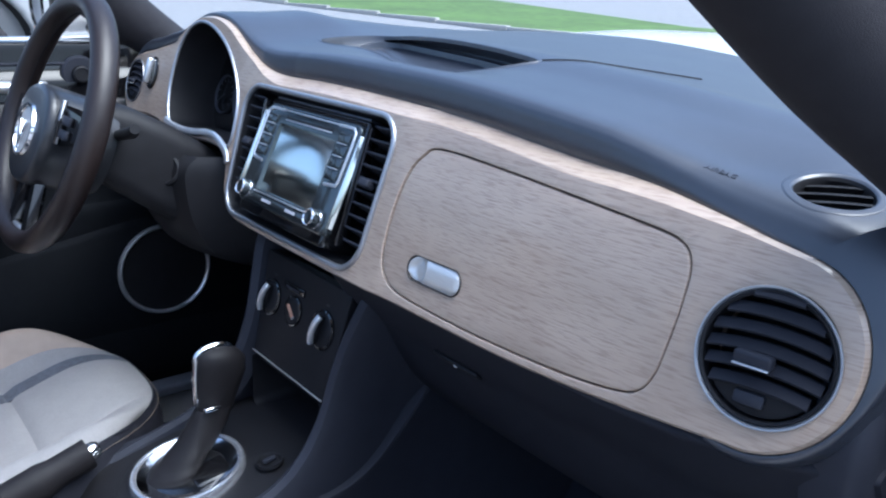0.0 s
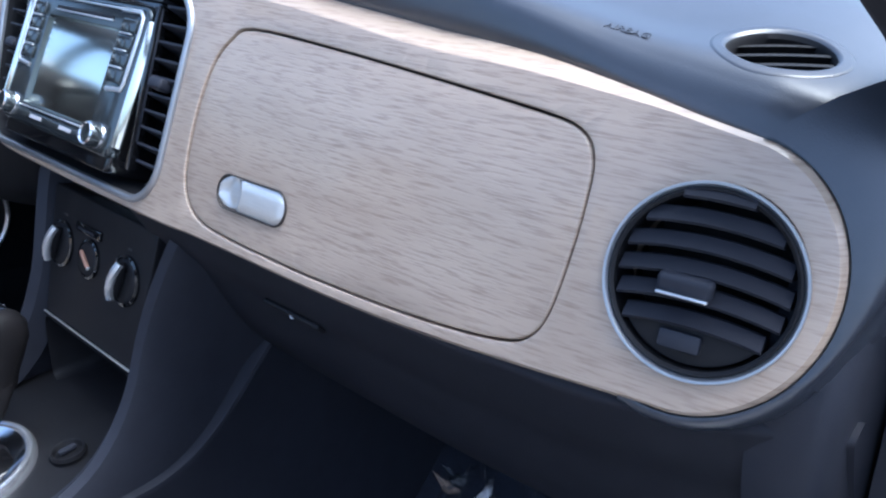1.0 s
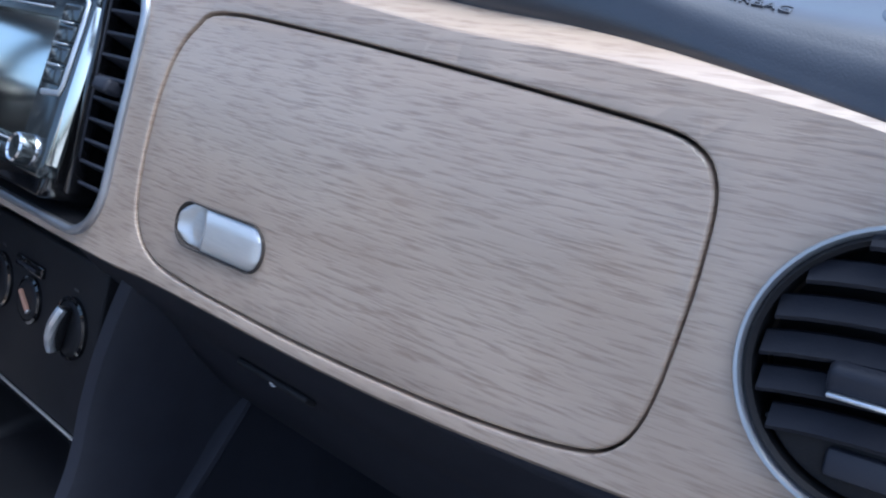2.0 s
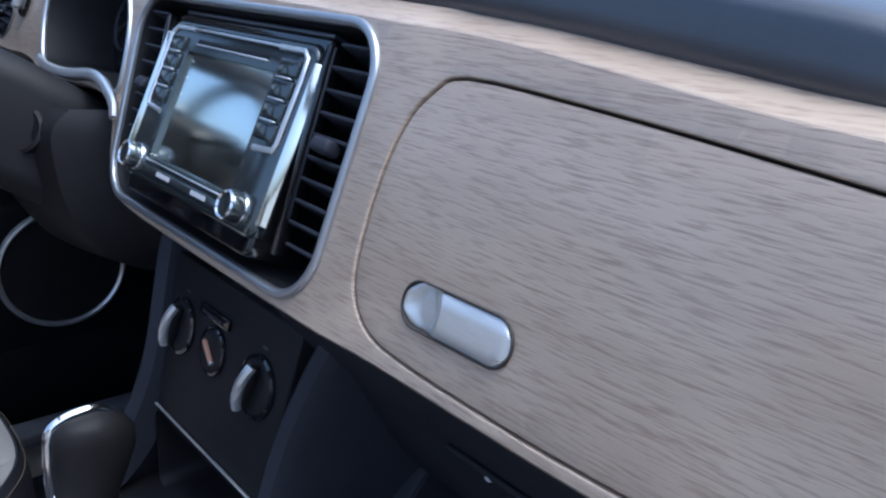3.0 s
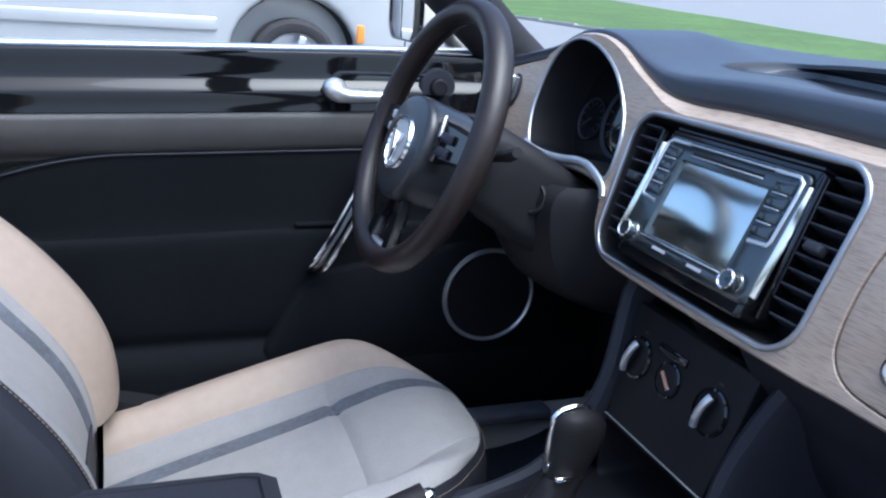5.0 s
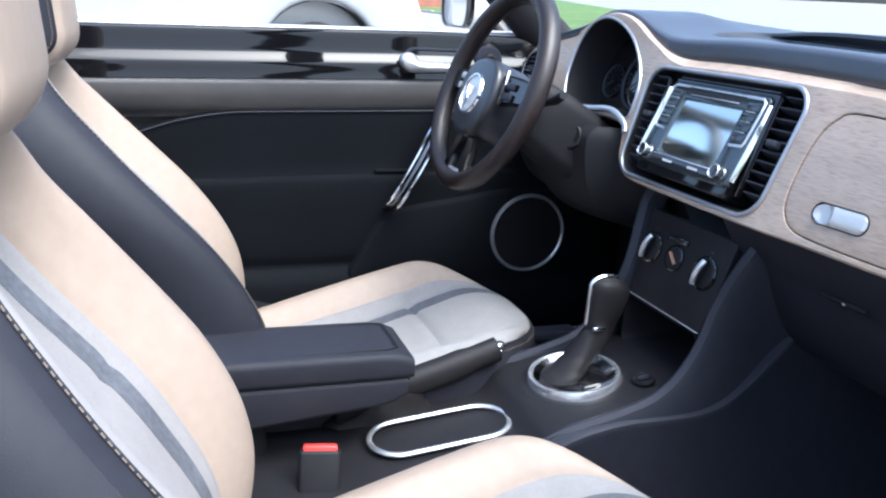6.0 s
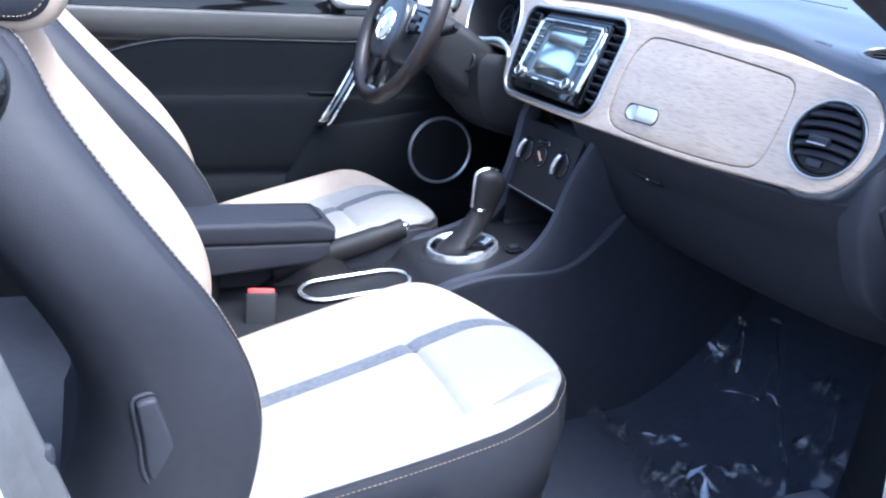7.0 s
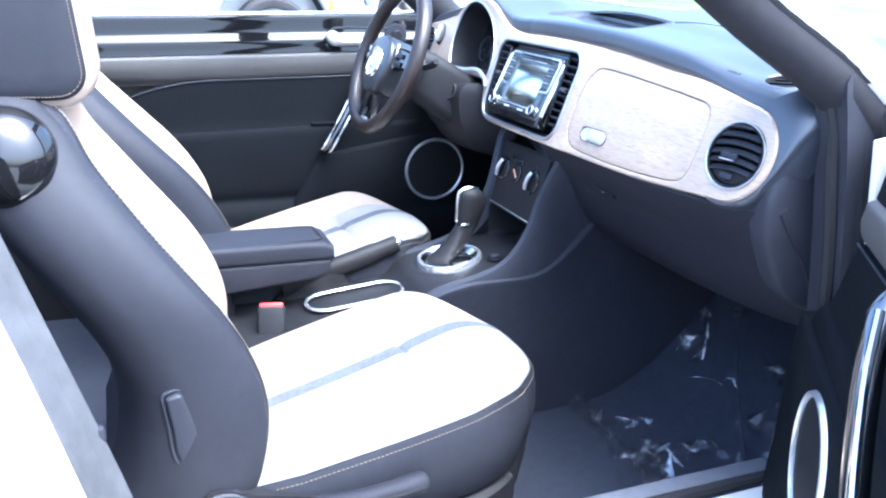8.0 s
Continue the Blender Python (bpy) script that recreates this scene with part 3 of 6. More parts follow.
    part("disc_slot", rbox((0, 0, 0), (0.118, 0.0035, 0.003), 0.001, 2, RADIO @ Matrix.Translation((0, rv(0.9652), 0.0058))), PLASTIC, radio)
    part("slot_lip", rbox((0, 0, 0), (0.118, 0.0016, 0.002), 0.0005, 1, RADIO @ Matrix.Translation((0, rv(0.9625), 0.0072))), CHROME, radio)
    part("lower_key_bar", rbox((0, 0, 0), (0.150, 0.0075, 0.004), 0.0015, 2, RADIO @ Matrix.Translation((0, rv(0.8605), 0.0068))), RADIO_FACE, radio)
    part("lower_silver_line", rbox((0, 0, 0), (0.150, 0.0014, 0.002), 0.0005, 1, RADIO @ Matrix.Translation((0, rv(0.8675), 0.0072))), CHROME, radio)
    for x in (-0.03, 0.035):
        part("key_mark", rbox((0, 0, 0), (0.024, 0.0035, 0.0008), 0, 1, RADIO @ Matrix.Translation((x, rv(0.8605), 0.0092))), MARK, radio)
    for s in (-1, 1):
        vent = part("side_vent", rbox((0, 0, 0), (0.006, 0.150, 0.012), 0.002, 2, PANEL @ Matrix.Translation((s * 0.1275, v(0.913), -0.004)) @ pose(0, 0, 0, 0, 0, -s * 2.5)), PIANO, dash, "tall vent beside the radio with stacked slats")
        part("vent_rod", rbox((0, 0, 0), (0.0016, 0.120, 0.002), 0.0005, 1, PANEL @ Matrix.Translation((s * 0.1312, v(0.925), -0.002)) @ pose(0, 0, 0, 0, 0, -s * 2.5)), TRIM, vent)
        for k in range(10):
            z = 0.848 + 0.0148 * k
            wide = 0.044 if 0 < k < 9 else 0.036
            cx = s * (0.1535 + 0.05 * (z - 0.91))
            bm = rbox((0, 0, 0), (wide, 0.0026, 0.026), 0.001, 2, PANEL @ Matrix.Translation((cx, v(z), -0.014)) @ pose(0, 0, 0, -20, 0, 0))
            part("slat", bm, TRIM, vent)
        part("vent_tab", rbox((0, 0, 0), (0.020, 0.010, 0.014), 0.003, 3, PANEL @ Matrix.Translation((s * 0.1535, v(0.9205), 0.000)) @ pose(0, 0, 0, -15, 0, 0)), TRIM, vent)


make_radio()

# dash top: one skin from the panel's edge to the windscreen
F_EDGE = sorted([(x, z) for x, z in PANEL_TOP] + [(0.660, 0.9665), (0.690, 0.954), (0.712, 0.930), (0.722, 0.905), (0.75, 0.87), (-0.66, 1.0135), (-0.69, 0.999), (-0.715, 0.965), (-0.75, 0.93)])
TOP_Z = [(-0.75, 0.96), (-0.68, 1.034), (-0.6, 1.052), (-0.5, 1.074), (-0.42, 1.096), (-0.34, 1.092), (-0.26, 1.072), (-0.20, 1.064), (-0.1, 1.070), (0, 1.072), (0.2, 1.068), (0.37, 1.056), (0.5, 1.042), (0.60, 1.032), (0.66, 1.020), (0.70, 0.996), (0.72, 0.975), (0.75, 0.930)]
SLOPE_Z = [(0.3, 1.028), (0.45, 1.018), (0.55, 1.011), (0.60, 1.0085), (0.644, 1.0046), (0.667, 1.0012), (0.69, 0.9945), (0.705, 0.983), (0.718, 0.962), (0.75, 0.915)]
FAR_Z = [(-0.75, 0.99), (-0.5, 1.04), (-0.3, 1.068), (0, 1.078), (0.2, 1.064), (0.4, 1.042), (0.6, 1.018), (0.75, 0.980)]


def dash_point(x, s):
    """The dash top at x, from the panel's edge (s = 0) to the glass (s = 1)."""
    f, top, far = curve_table(F_EDGE, x), curve_table(TOP_Z, x), curve_table(FAR_Z, x)
    y0 = 0.30 * (f - 0.965) + 0.28 * max(0, min(x, 0.735) - 0.36) ** 2
    rise = top - f
    w = min(1, max(0, (x - 0.44) / 0.17))
    lip = min(0.031, 0.62 * rise)
    slope_z = curve_table(SLOPE_Z, max(x, 0.3))
    w = w * w * (3 - 2 * w)
    # the lip stands back behind the panel's sloping top edge
    b = y0 + 0.012 + 0.011 * (min(max((x + 0.19) / 0.08, 0), 1) if x > -0.5 else 0) * (1 - min(max((x - 0.55) / 0.11, 0), 1))
    up = slope_z - f
    mix = lambda p, q: p * (1 - w) + q * w
    keys = [(b + 0.012, f - 0.022), (b, f - 0.006), (b + 0.0005 + 0.001 * w, f + mix(0.38 * lip, 0.12 * up)), (b + 0.005 + 0.004 * w, f + mix(0.80 * lip, 0.50 * up)), (b + 0.019 + 0.004 * w, f + mix(lip, 0.78 * up)), (0.098, mix(f + 1.1 * lip, slope_z)),
            (0.155, mix((f + 1.1 * lip) * 0.66 + top * 0.34, slope_z * 0.40 + top * 0.60)), (0.215, top), (0.27, top * 0.75 + far * 0.25), (0.42, top * 0.35 + far * 0.65), (0.58, far), (0.70, far - 0.012), (0.74, far - 0.045)]
    q = s * (len(keys) - 1)
    i = min(int(q), len(keys) - 2)
    t = q - i
    a, b, c, d = (keys[min(max(i + k, 0), len(keys) - 1)] for k in (-1, 0, 1, 2))
    cr = lambda k: 0.5 * (2 * b[k] + (c[k] - a[k]) * t + (2 * a[k] - 5 * b[k] + 4 * c[k] - d[k]) * t * t + (3 * b[k] - a[k] - 3 * c[k] + d[k]) * t ** 3)
    # the near edge of the open tray is scooped
    y = cr(0)
    scoop = math.exp(-((x - 0.10) / 0.085) ** 2) * min(1, max(0, (y - 0.065) / 0.035)) * min(1, max(0, (0.180 - y) / 0.035))
    return Vector((x, y, cr(1) - 0.0165 * scoop))


POCKET = smooth([(-0.214, 0.143), (-0.222, 0.175), (-0.214, 0.215), (-0.198, 0.243), (-0.170, 0.250), (-0.09, 0.242), (0.05, 0.224), (0.16, 0.203), (0.216, 0.190), (0.212, 0.172), (0.165, 0.128), (0.10, 0.108), (0.0, 0.112), (-0.08, 0.124), (-0.16, 0.138)], 4)


def inside(pt, loop):
    x, y = pt
    r = False
    for (ax, ay), (bx, by) in zip(loop, loop[1:] + loop[:1]):
        if (ay > y) != (by > y) and x < (bx - ax) * (y - ay) / (by - ay) + ax:
            r = not r
    return r


def make_dash_top():
    bm = bmesh.new()
    ns = 250
    xs = [-0.75 + 0.01 * k for k in range(51)] + [-0.247 + 0.003 * k for k in range(165)] + [0.25 + 0.01 * k for k in range(33)] + [0.575 + 0.0035 * k for k in range(38)] + [0.71, 0.716, 0.722, 0.728]
    rows = []
    pocket = [tuple(p)[:2] for p in POCKET]
    for x in xs:
        row = []
        for j in range(ns + 1):
            p = dash_point(x, j / ns)
            row.append(bm.verts.new(p))
        rows.append(row)
    cut = [tuple(p) for p in inset(pocket, -0.003)]
    for a, b in zip(rows, rows[1:]):
        for j in range(ns):
            c = (a[j].co + b[j + 1].co) / 2
            if math.hypot(c.x - 0.6440, c.y - 0.090) < 0.0328:
                continue
            if not (-0.24 < c.x < 0.24 and 0.09 < c.y < 0.27 and inside((c.x, c.y), cut)):
                bm.faces.new((a[j], b[j], b[j + 1], a[j + 1]))
    part("dash_top", bm, DASH, dash, "dark soft-touch dash top with an open tray", 60)


make_dash_top()


def make_tray():
    """The open tray: a rolled rim on the dash top, a steep wall and a sunk floor with a low step."""
    pocket = [tuple(p)[:2] for p in POCKET]
    top = [dash_at(x, y) for x, y in pocket]
    out = inset(pocket, -0.007)
    floor_z = lambda x, y: 1.020 + 0.24 * (y - 0.12)
    rings = [[Vector((x, y, dash_at(x, y) - 0.001)) for x, y in out], [Vector((x, y, z + 0.0012)) for (x, y), z in zip(inset(pocket, -0.003), top)], [Vector((x, y, z + 0.0002)) for (x, y), z in zip(pocket, top)],
             [Vector((x, y, z - 0.005)) for (x, y), z in zip(inset(pocket, 0.001), top)]]
    # the rear wall leans back under the rim
    under = lambda x, y: 0.020 * min(1, max(0, (y - 0.165) / 0.03)) * min(1, max(0, (x + 0.195) / 0.03))
    rings += [[Vector((x, y + under(x, y), floor_z(x, y) + h)) for x, y in inset(pocket, d)] for d, h in ((0.002, 0.010), (0.003, 0.0085), (0.010, 0.008), (0.012, 0.001), (0.015, 0.0))]
    rings.append([Vector((0.01 + (x - 0.01) * 0.2, 0.165 + (y - 0.165) * 0.2, floor_z(x, 0.165))) for x, y in pocket])
    tray = loft(rings, True, False)
    tray.faces.new([v for v in list(tray.verts)[-len(pocket):]])
    part("dash_seam", tube([(x, y, dash_at(x, y) + 0.0002) for x, y, z in smooth([(0.222, 0.192, 0), (0.290, 0.250, 0), (0.371, 0.305, 0)], 8, False)], 0.0013, 6), PLASTIC, dash, "fine dark joint in the dash top")
    part("dash_tray", tray, DASH, dash, "sunk storage tray with a rolled rim", 28)


def dash_at(x, y):
    pts = [dash_point(x, 0.20 + 0.7 * k / 120) for k in range(121)]
    for a, b in zip(pts, pts[1:]):
        if a.y <= y <= b.y:
            return a.z + (b.z - a.z) * (y - a.y) / max(b.y - a.y, 1e-6)
    return pts[0].z if y < pts[0].y else pts[-1].z


SLAT_WAY = Vector((0.887, 0.456, 0.064))


def make_top_vent():
    n = Vector((0.083, -0.302, 1)).normalized()
    d = (SLAT_WAY - n * SLAT_WAY.dot(n)).normalized()
    e = n.cross(d)
    m = Matrix.Translation((0.6440, 0.090, 1.0022)) @ Matrix((d, e, n)).transposed().to_4x4()
    def over(r, h):
        """A ring laid on the dash's own curve, h above it."""
        ring = [m @ Vector((r * math.cos(a), r * math.sin(a), 0)) for a in (2 * math.pi * k / 56 for k in range(56))]
        return [Vector((p.x, p.y, dash_at(p.x, p.y) + h)) for p in ring]
    collar = [over(r, h) for r, h in ((0.0398, -0.0030), (0.0384, 0.0002), (0.0364, 0.0006), (0.0342, 0.0002), (0.0326, 0.0007), (0.0310, 0.0002), (0.0298, -0.0014))]
    vent = part("defrost_vent", loft(collar, True, False), DASH, dash, "round demister vent in the dash top", 60)
    part("vent_well", loft([over(0.0299, -0.0012), over(0.0288, -0.0040), [m @ Vector((0.0284 * math.cos(a), 0.0284 * math.sin(a), -0.022)) for a in (2 * math.pi * k / 56 for k in range(56))]], True, False), PLASTIC, vent)
    part("vent_floor", lathe([(0.001, -0.018), (0.0285, -0.018)], m, 32, False), PLASTIC, vent)
    for k in (-1.5, -0.5, 0.5, 1.5):
        y = 0.0128 * k
        hw = math.sqrt(0.0284 ** 2 - y * y)
        rings = [[m @ Vector((hw * q, y + 0.0015 * (1 - q * q) + dy, dz - 0.006)) for dy, dz in ((-0.0016, 0.0), (0.0016, 0.0), (0.0045, -0.010), (0.0025, -0.011))] for q in (-1, -0.6, -0.2, 0.2, 0.6, 1)]
        part("slat", loft(rings), PLASTIC, vent)
    # raised letters on the airbag cover
    cu = bpy.data.curves.new("letters", "FONT")
    cu.body, cu.size, cu.extrude, cu.align_x, cu.align_y = "AIRBAG", 0.0085, 0.0003, "CENTER", "CENTER"
    tmp = bpy.data.objects.new("letters", cu)
    me = bpy.data.meshes.new_from_object(tmp)
    bpy.data.objects.remove(tmp)
    bm = bmesh.new()
    bm.from_mesh(me)
    p = Vector((0.565, 0.058, dash_at(0.565, 0.058)))
    bmesh.ops.transform(bm, matrix=Matrix.Translation((p.x, p.y, p.z + 0.0006)) @ pose(0, 0, 0, 20, 8, 4), verts=bm.verts)
    part("airbag_lettering", bm, DASH, dash, "raised letters AIRBAG")


make_tray()
make_top_vent()


# lower dash: knee padding, underside of the passenger side
def make_lower_dash():
    prof = [(-0.026, 0.820), (-0.036, 0.812), (-0.030, 0.800), (-0.006, 0.765), (0.018, 0.735), (0.045, 0.69), (0.085, 0.635), (0.14, 0.59), (0.24, 0.565), (0.42, 0.56)]
    curve = smooth(prof, 4, False)
    xs = [0.10 + 0.64 * k / 24 for k in range(25)]
    rings = []
    for x in xs:
        e = max(0, (x - 0.58) / 0.16)
        rings.append([Vector((x, y + 0.28 * max(0, x - 0.36) ** 2 + 0.03 * e * e, z + 0.006 * e * e)) for y, z in curve])
    part("lower_dash", loft(rings, False, False), LOWER, dash, "dark lower dash over the passenger's footwell")
    part("lower_latch", rbox((0, 0, 0), (0.075, 0.012, 0.005), 0.002, 3, pose(0.305, 0.009, 0.7435, -42, 0, 0)), PLASTIC, dash)
    part("latch_screw", rbox((0.307, 0.006, 0.7445), (0.006, 0.005, 0.005), 0.002, 2), MARK, dash)
    # driver's side: column shroud and knee panel
    curve2 = smooth([(-0.03, 0.885), (-0.05, 0.86), (-0.045, 0.80), (-0.03, 0.760), (0.0, 0.722), (0.06, 0.695), (0.2, 0.675), (0.42, 0.66)], 4, False)
    rings = []
    for k in range(31):
        x = -0.10 - 0.64 * k / 30
        bulge = 0.05 * math.exp(-((x + 0.36) / 0.13) ** 2)
        e = max(0, (-x - 0.56) / 0.18)
        back = min(1, max(0, (x + 0.25) / 0.05)) * 0.085
        rings.append([Vector((x, y - bulge + 0.07 * e * e + back, z)) for y, z in curve2])
    part("knee_panel", loft(rings, False, False), PLASTIC, dash, "dark knee panel under the instruments")
    # rounded shoulder round the panel's end, and the cover of the dash's end behind its ridge
    rows = []
    for a in range(-18, -109, -6):
        cs, sn = math.cos(radians(a)), math.sin(radians(a))
        row = []
        for d, w in ((0.0008, -0.014), (0.0010, -0.003), (0.0035, -0.0022), (0.0065, -0.005), (0.0090, -0.012), (0.0100, -0.024), (0.0100, -0.050), (0.0090, -0.070)):
            x, z = 0.652 + (0.070 + d) * cs, 0.894 + (0.0735 + d) * sn
            p = PANEL @ Vector((x, (z - 0.965) / VS, w))
            row.append(p + Vector((0, sweep(min(x, 0.732), z), 0)))
        rows.append(row)
    part("end_shoulder", loft(rows, False, False), DASH, dash, "", 60)
    # cheek: the soft skin runs on from the panel's end to a ridge that climbs back towards the pillar
    ridge = [(-46, 0.7180, 0.012, 0.848), (-40, 0.7225, 0.014, 0.860), (-30, 0.7290, 0.022, 0.876), (-5, 0.7400, 0.042, 0.912), (20, 0.7480, 0.062, 0.942), (50, 0.7510, 0.084, 0.970), (80, 0.7460, 0.110, 0.998)]
    rows = []
    for a in range(80, -46, -5):
        cs, sn = math.cos(radians(a)), math.sin(radians(a))
        x, z = 0.652 + 0.0712 * cs, 0.894 + 0.0747 * sn
        p = PANEL @ Vector((x, (z - 0.965) / VS, -0.0025)) + Vector((0, sweep(x, z), 0))
        q = Vector([curve_table([(r[0], r[c]) for r in ridge], a) for c in (1, 2, 3)])
        out = Vector((cs * 0.6, -0.5, 0.5 + 0.3 * sn)).normalized() * (q - p).length
        row = [p + Vector((0, 0.012, 0))] + [p.lerp(q, t) + out * 0.16 * math.sin(math.pi * min(1, t * 0.96)) for t in (0, 0.12, 0.3, 0.5, 0.7, 0.85, 0.95, 1.0)]
        row += [q + Vector((0.0030, 0.004, -0.003)), q + Vector((0.0040, 0.012, -0.010)), q + Vector((0.0020, 0.040, -0.030))]
        rows.append(row)
    part("dash_cheek", loft(rows, False, False), DASH, dash, "soft skin round the end of the panel", 60)
    prof = smooth([(0.150, 0.984), (0.108, 0.966), (0.064, 0.930), (0.026, 0.882), (0.013, 0.82), (0.034, 0.745), (0.10, 0.66), (0.30, 0.60), (0.55, 0.62), (0.62, 0.80), (0.55, 0.935), (0.30, 0.968)], 4)
    part("dash_end", loft([[Vector((x, y, z)) for y, z in inset(prof, d)] for x, d in ((0.690, 0.004), (0.722, 0.0), (0.729, 0.002), (0.734, 0.008), (0.7365, 0.020), (0.738, 0.05))]), TRIM, dash, "dark cover over the end of the dashboard", 60)


make_lower_dash()

# ---- centre console ----
console = thing("centre_console", (0, -0.2, 0.2), "black centre console running between the front seats", "console")
CLIM = plane_at((0, -0.02, 0.71), 0.25)


def make_console():
    cv = lambda z: (z - 0.71) / 0.970
    plate = [(x, cv(z)) for x, z in ((-0.098, 0.622), (0.098, 0.622), (0.108, 0.70), (0.112, 0.768), (-0.112, 0.768), (-0.108, 0.70))]
    control = part("climate_panel", sheet(CLIM, plate, [], 0.02, 0.003, 0.002, 3, True), PLASTIC, console, "black heater control panel with three knobs")
    for k, x in enumerate((-0.079, -0.013, 0.066)):
        r = 0.0235 if k != 1 else 0.019
        m = CLIM @ Matrix.Translation((x, cv(0.707), 0.0))
        knob = part("control_knob", lathe([(r, 0.0), (r, 0.003), (r * 0.93, 0.0045), (r * 0.80, 0.005), (0.001, 0.0045)], m, 36, False), PLASTIC, control)
        part("knob_collar", lathe([(r * 1.16, 0.0), (r * 1.15, 0.003), (r * 1.02, 0.004)], m, 36, False), PIANO, knob)
        mt = m @ pose(0, 0, 0, 0, 0, -(13, -52, 14)[k])
        if k != 1:
            arc = [mt @ Vector((0, r * 0.86 * q, 0.0175 - 0.005 * q * q)) for q in (s / 6 for s in range(-6, 7))]
            part("grip_fin", rbox((0, 0, 0), (0.0070, r * 1.80, 0.010), 0.003, 3, mt @ Matrix.Translation((0, 0, 0.0100))), PLASTIC, knob)
            part("knob_grip", tube(arc, 0.0046, 8), CHROME, knob, "bright curved grip edge")
        else:
            part("knob_pointer", rbox((0, 0, 0), (0.0046, r * 1.25, 0.004), 0.0015, 2, mt @ Matrix.Translation((0, 0, 0.0065))), KNOB_LINE, knob, "copper-coloured pointer")
            part("pointer_tip", rbox((0, 0, 0), (0.0048, 0.0022, 0.004), 0.0008, 1, mt @ Matrix.Translation((0, -r * 0.66, 0.0065))), CHROME, knob)
        part("scale_mark", rbox((0, 0, 0), (0.008, 0.0022, 0.0006), 0, 1, m @ Matrix.Translation((0, r * 1.42, 0.0004))), DIAL_MARK, control)
    part("switch_key", rbox((0, 0, 0), (0.056, 0.011, 0.005), 0.002, 2, CLIM @ Matrix.Translation((-0.020, cv(0.736), 0.001))), PIANO, control)
    part("key_mark", rbox((0, 0, 0), (0.036, 0.0026, 0.0008), 0, 1, CLIM @ Matrix.Translation((-0.022, cv(0.735), 0.0038))), TRIM, control)
    part("panel_edge", rbox((0, 0, 0), (0.198, 0.0014, 0.003), 0.0006, 2, CLIM @ Matrix.Translation((0, cv(0.6225), 0.002))), BRUSHED, control)
    # wings of the stack: from under the radio, sweeping back along the tunnel
    edge = smooth([(0.012, 0.812), (-0.008, 0.770), (-0.025, 0.72), (-0.042, 0.662), (-0.061, 0.61), (-0.091, 0.565), (-0.128, 0.536), (-0.18, 0.518), (-0.26, 0.497), (-0.31, 0.470)], 3, False)
    for s in (-1, 1):
        rings = []
        for y, z in edge:
            w = 0.131 + 0.008 * max(0, min(1, (0.70 - z) / 0.15)) + 0.026 * max(0, min(1, (z - 0.66) / 0.11)) ** 1.3 - 0.012 * max(0, (-y - 0.2) / 0.11)
            rings.append([Vector((s * (w - 0.030), y + 0.030, z - 0.012)), Vector((s * (w - 0.024), y + 0.004, z + 0.001)), Vector((s * (w - 0.014), y - 0.003, z + 0.003)), Vector((s * (w - 0.004), y + 0.000, z)),
                          Vector((s * (w + 0.001), y + 0.012, z - 0.010)), Vector((s * (w - 0.001), y + 0.06, z - 0.045)), Vector((s * (w - 0.006), max(y + 0.10, 0.0) + 0.06, z * 0.5 + 0.5 * 0.46))])
        part("console_wing", loft(rings, False, False), TRIM, console, "dark flank of the centre stack")
        # lower side wall with its seam
        seam = smooth([(0.62, 0.73), (0.36, 0.715), (0.20, 0.70), (0.129, 0.655), (0.09, 0.615), (0.05, 0.571), (0.015, 0.538), (-0.02, 0.518), (-0.06, 0.509), (-0.12, 0.508), (-0.19, 0.507), (-0.27, 0.490), (-0.33, 0.455), (-0.45, 0.425), (-0.75, 0.41)], 3, False)
        rows = [[Vector((s * 0.118, y, z + 0.004)) for y, z in seam], [Vector((s * 0.140, y, z + 0.004)) for y, z in seam], [Vector((s * 0.1455, y, z + 0.001)) for y, z in seam], [Vector((s * 0.1465, y, z - 0.006)) for y, z in seam],
                [Vector((s * 0.1430, y, z - 0.016)) for y, z in seam], [Vector((s * 0.150, y, 0.35)) for y, z in seam], [Vector((s * 0.168, y, 0.12)) for y, z in seam]]
        part("tunnel_side", loft(rows, False, False), TRIM, console, "dark side panel of the tunnel")
    # open tray under the heater controls
    part("storage_tray", loft([[Vector((x, y, z)) for x, z in rrect(-w, w, z0, z1, 0.012, 3)] for y, w, z0, z1 in ((-0.045, 0.100, 0.532, 0.618), (0.09, 0.088, 0.545, 0.612))], True, False), PLASTIC, console)
    part("tray_back", rbox((0, 0.092, 0.578), (0.18, 0.006, 0.075), 0.002, 2), PLASTIC, console)
    # top deck from the tray back to the armrest
    deck = smooth([(0.09, 0.545), (-0.02, 0.536), (-0.07, 0.533), (-0.12, 0.526), (-0.20, 0.512), (-0.275, 0.497), (-0.30, 0.478), (-0.32, 0.462), (-0.36, 0.456), (-0.52, 0.437), (-0.60, 0.425), (-0.80, 0.42)], 3, False)
    rings = [[Vector((x, y, z - 0.004 * abs(x / 0.12) ** 3)) for x in (-0.122, -0.11, -0.06, 0, 0.06, 0.11, 0.122)] for y, z in deck]
    part("console_deck", loft(rings, False, False), PLASTIC, console)
    # socket
    m = Matrix.Translation((0.060, -0.100, 0.533)) @ pose(0, 0, 0, 8, 0, 0)
    sock = part("power_socket", lathe([(0.001, -0.001), (0.013, -0.001), (0.0155, 0.004), (0.0175, 0.0045), (0.0185, 0.0)], m, 30, False), PLASTIC, console)
    part("socket_cap", rbox((0, 0, 0), (0.006, 0.018, 0.006), 0.002, 2, m @ Matrix.Translation((0, 0, 0.004))), TRIM, sock)
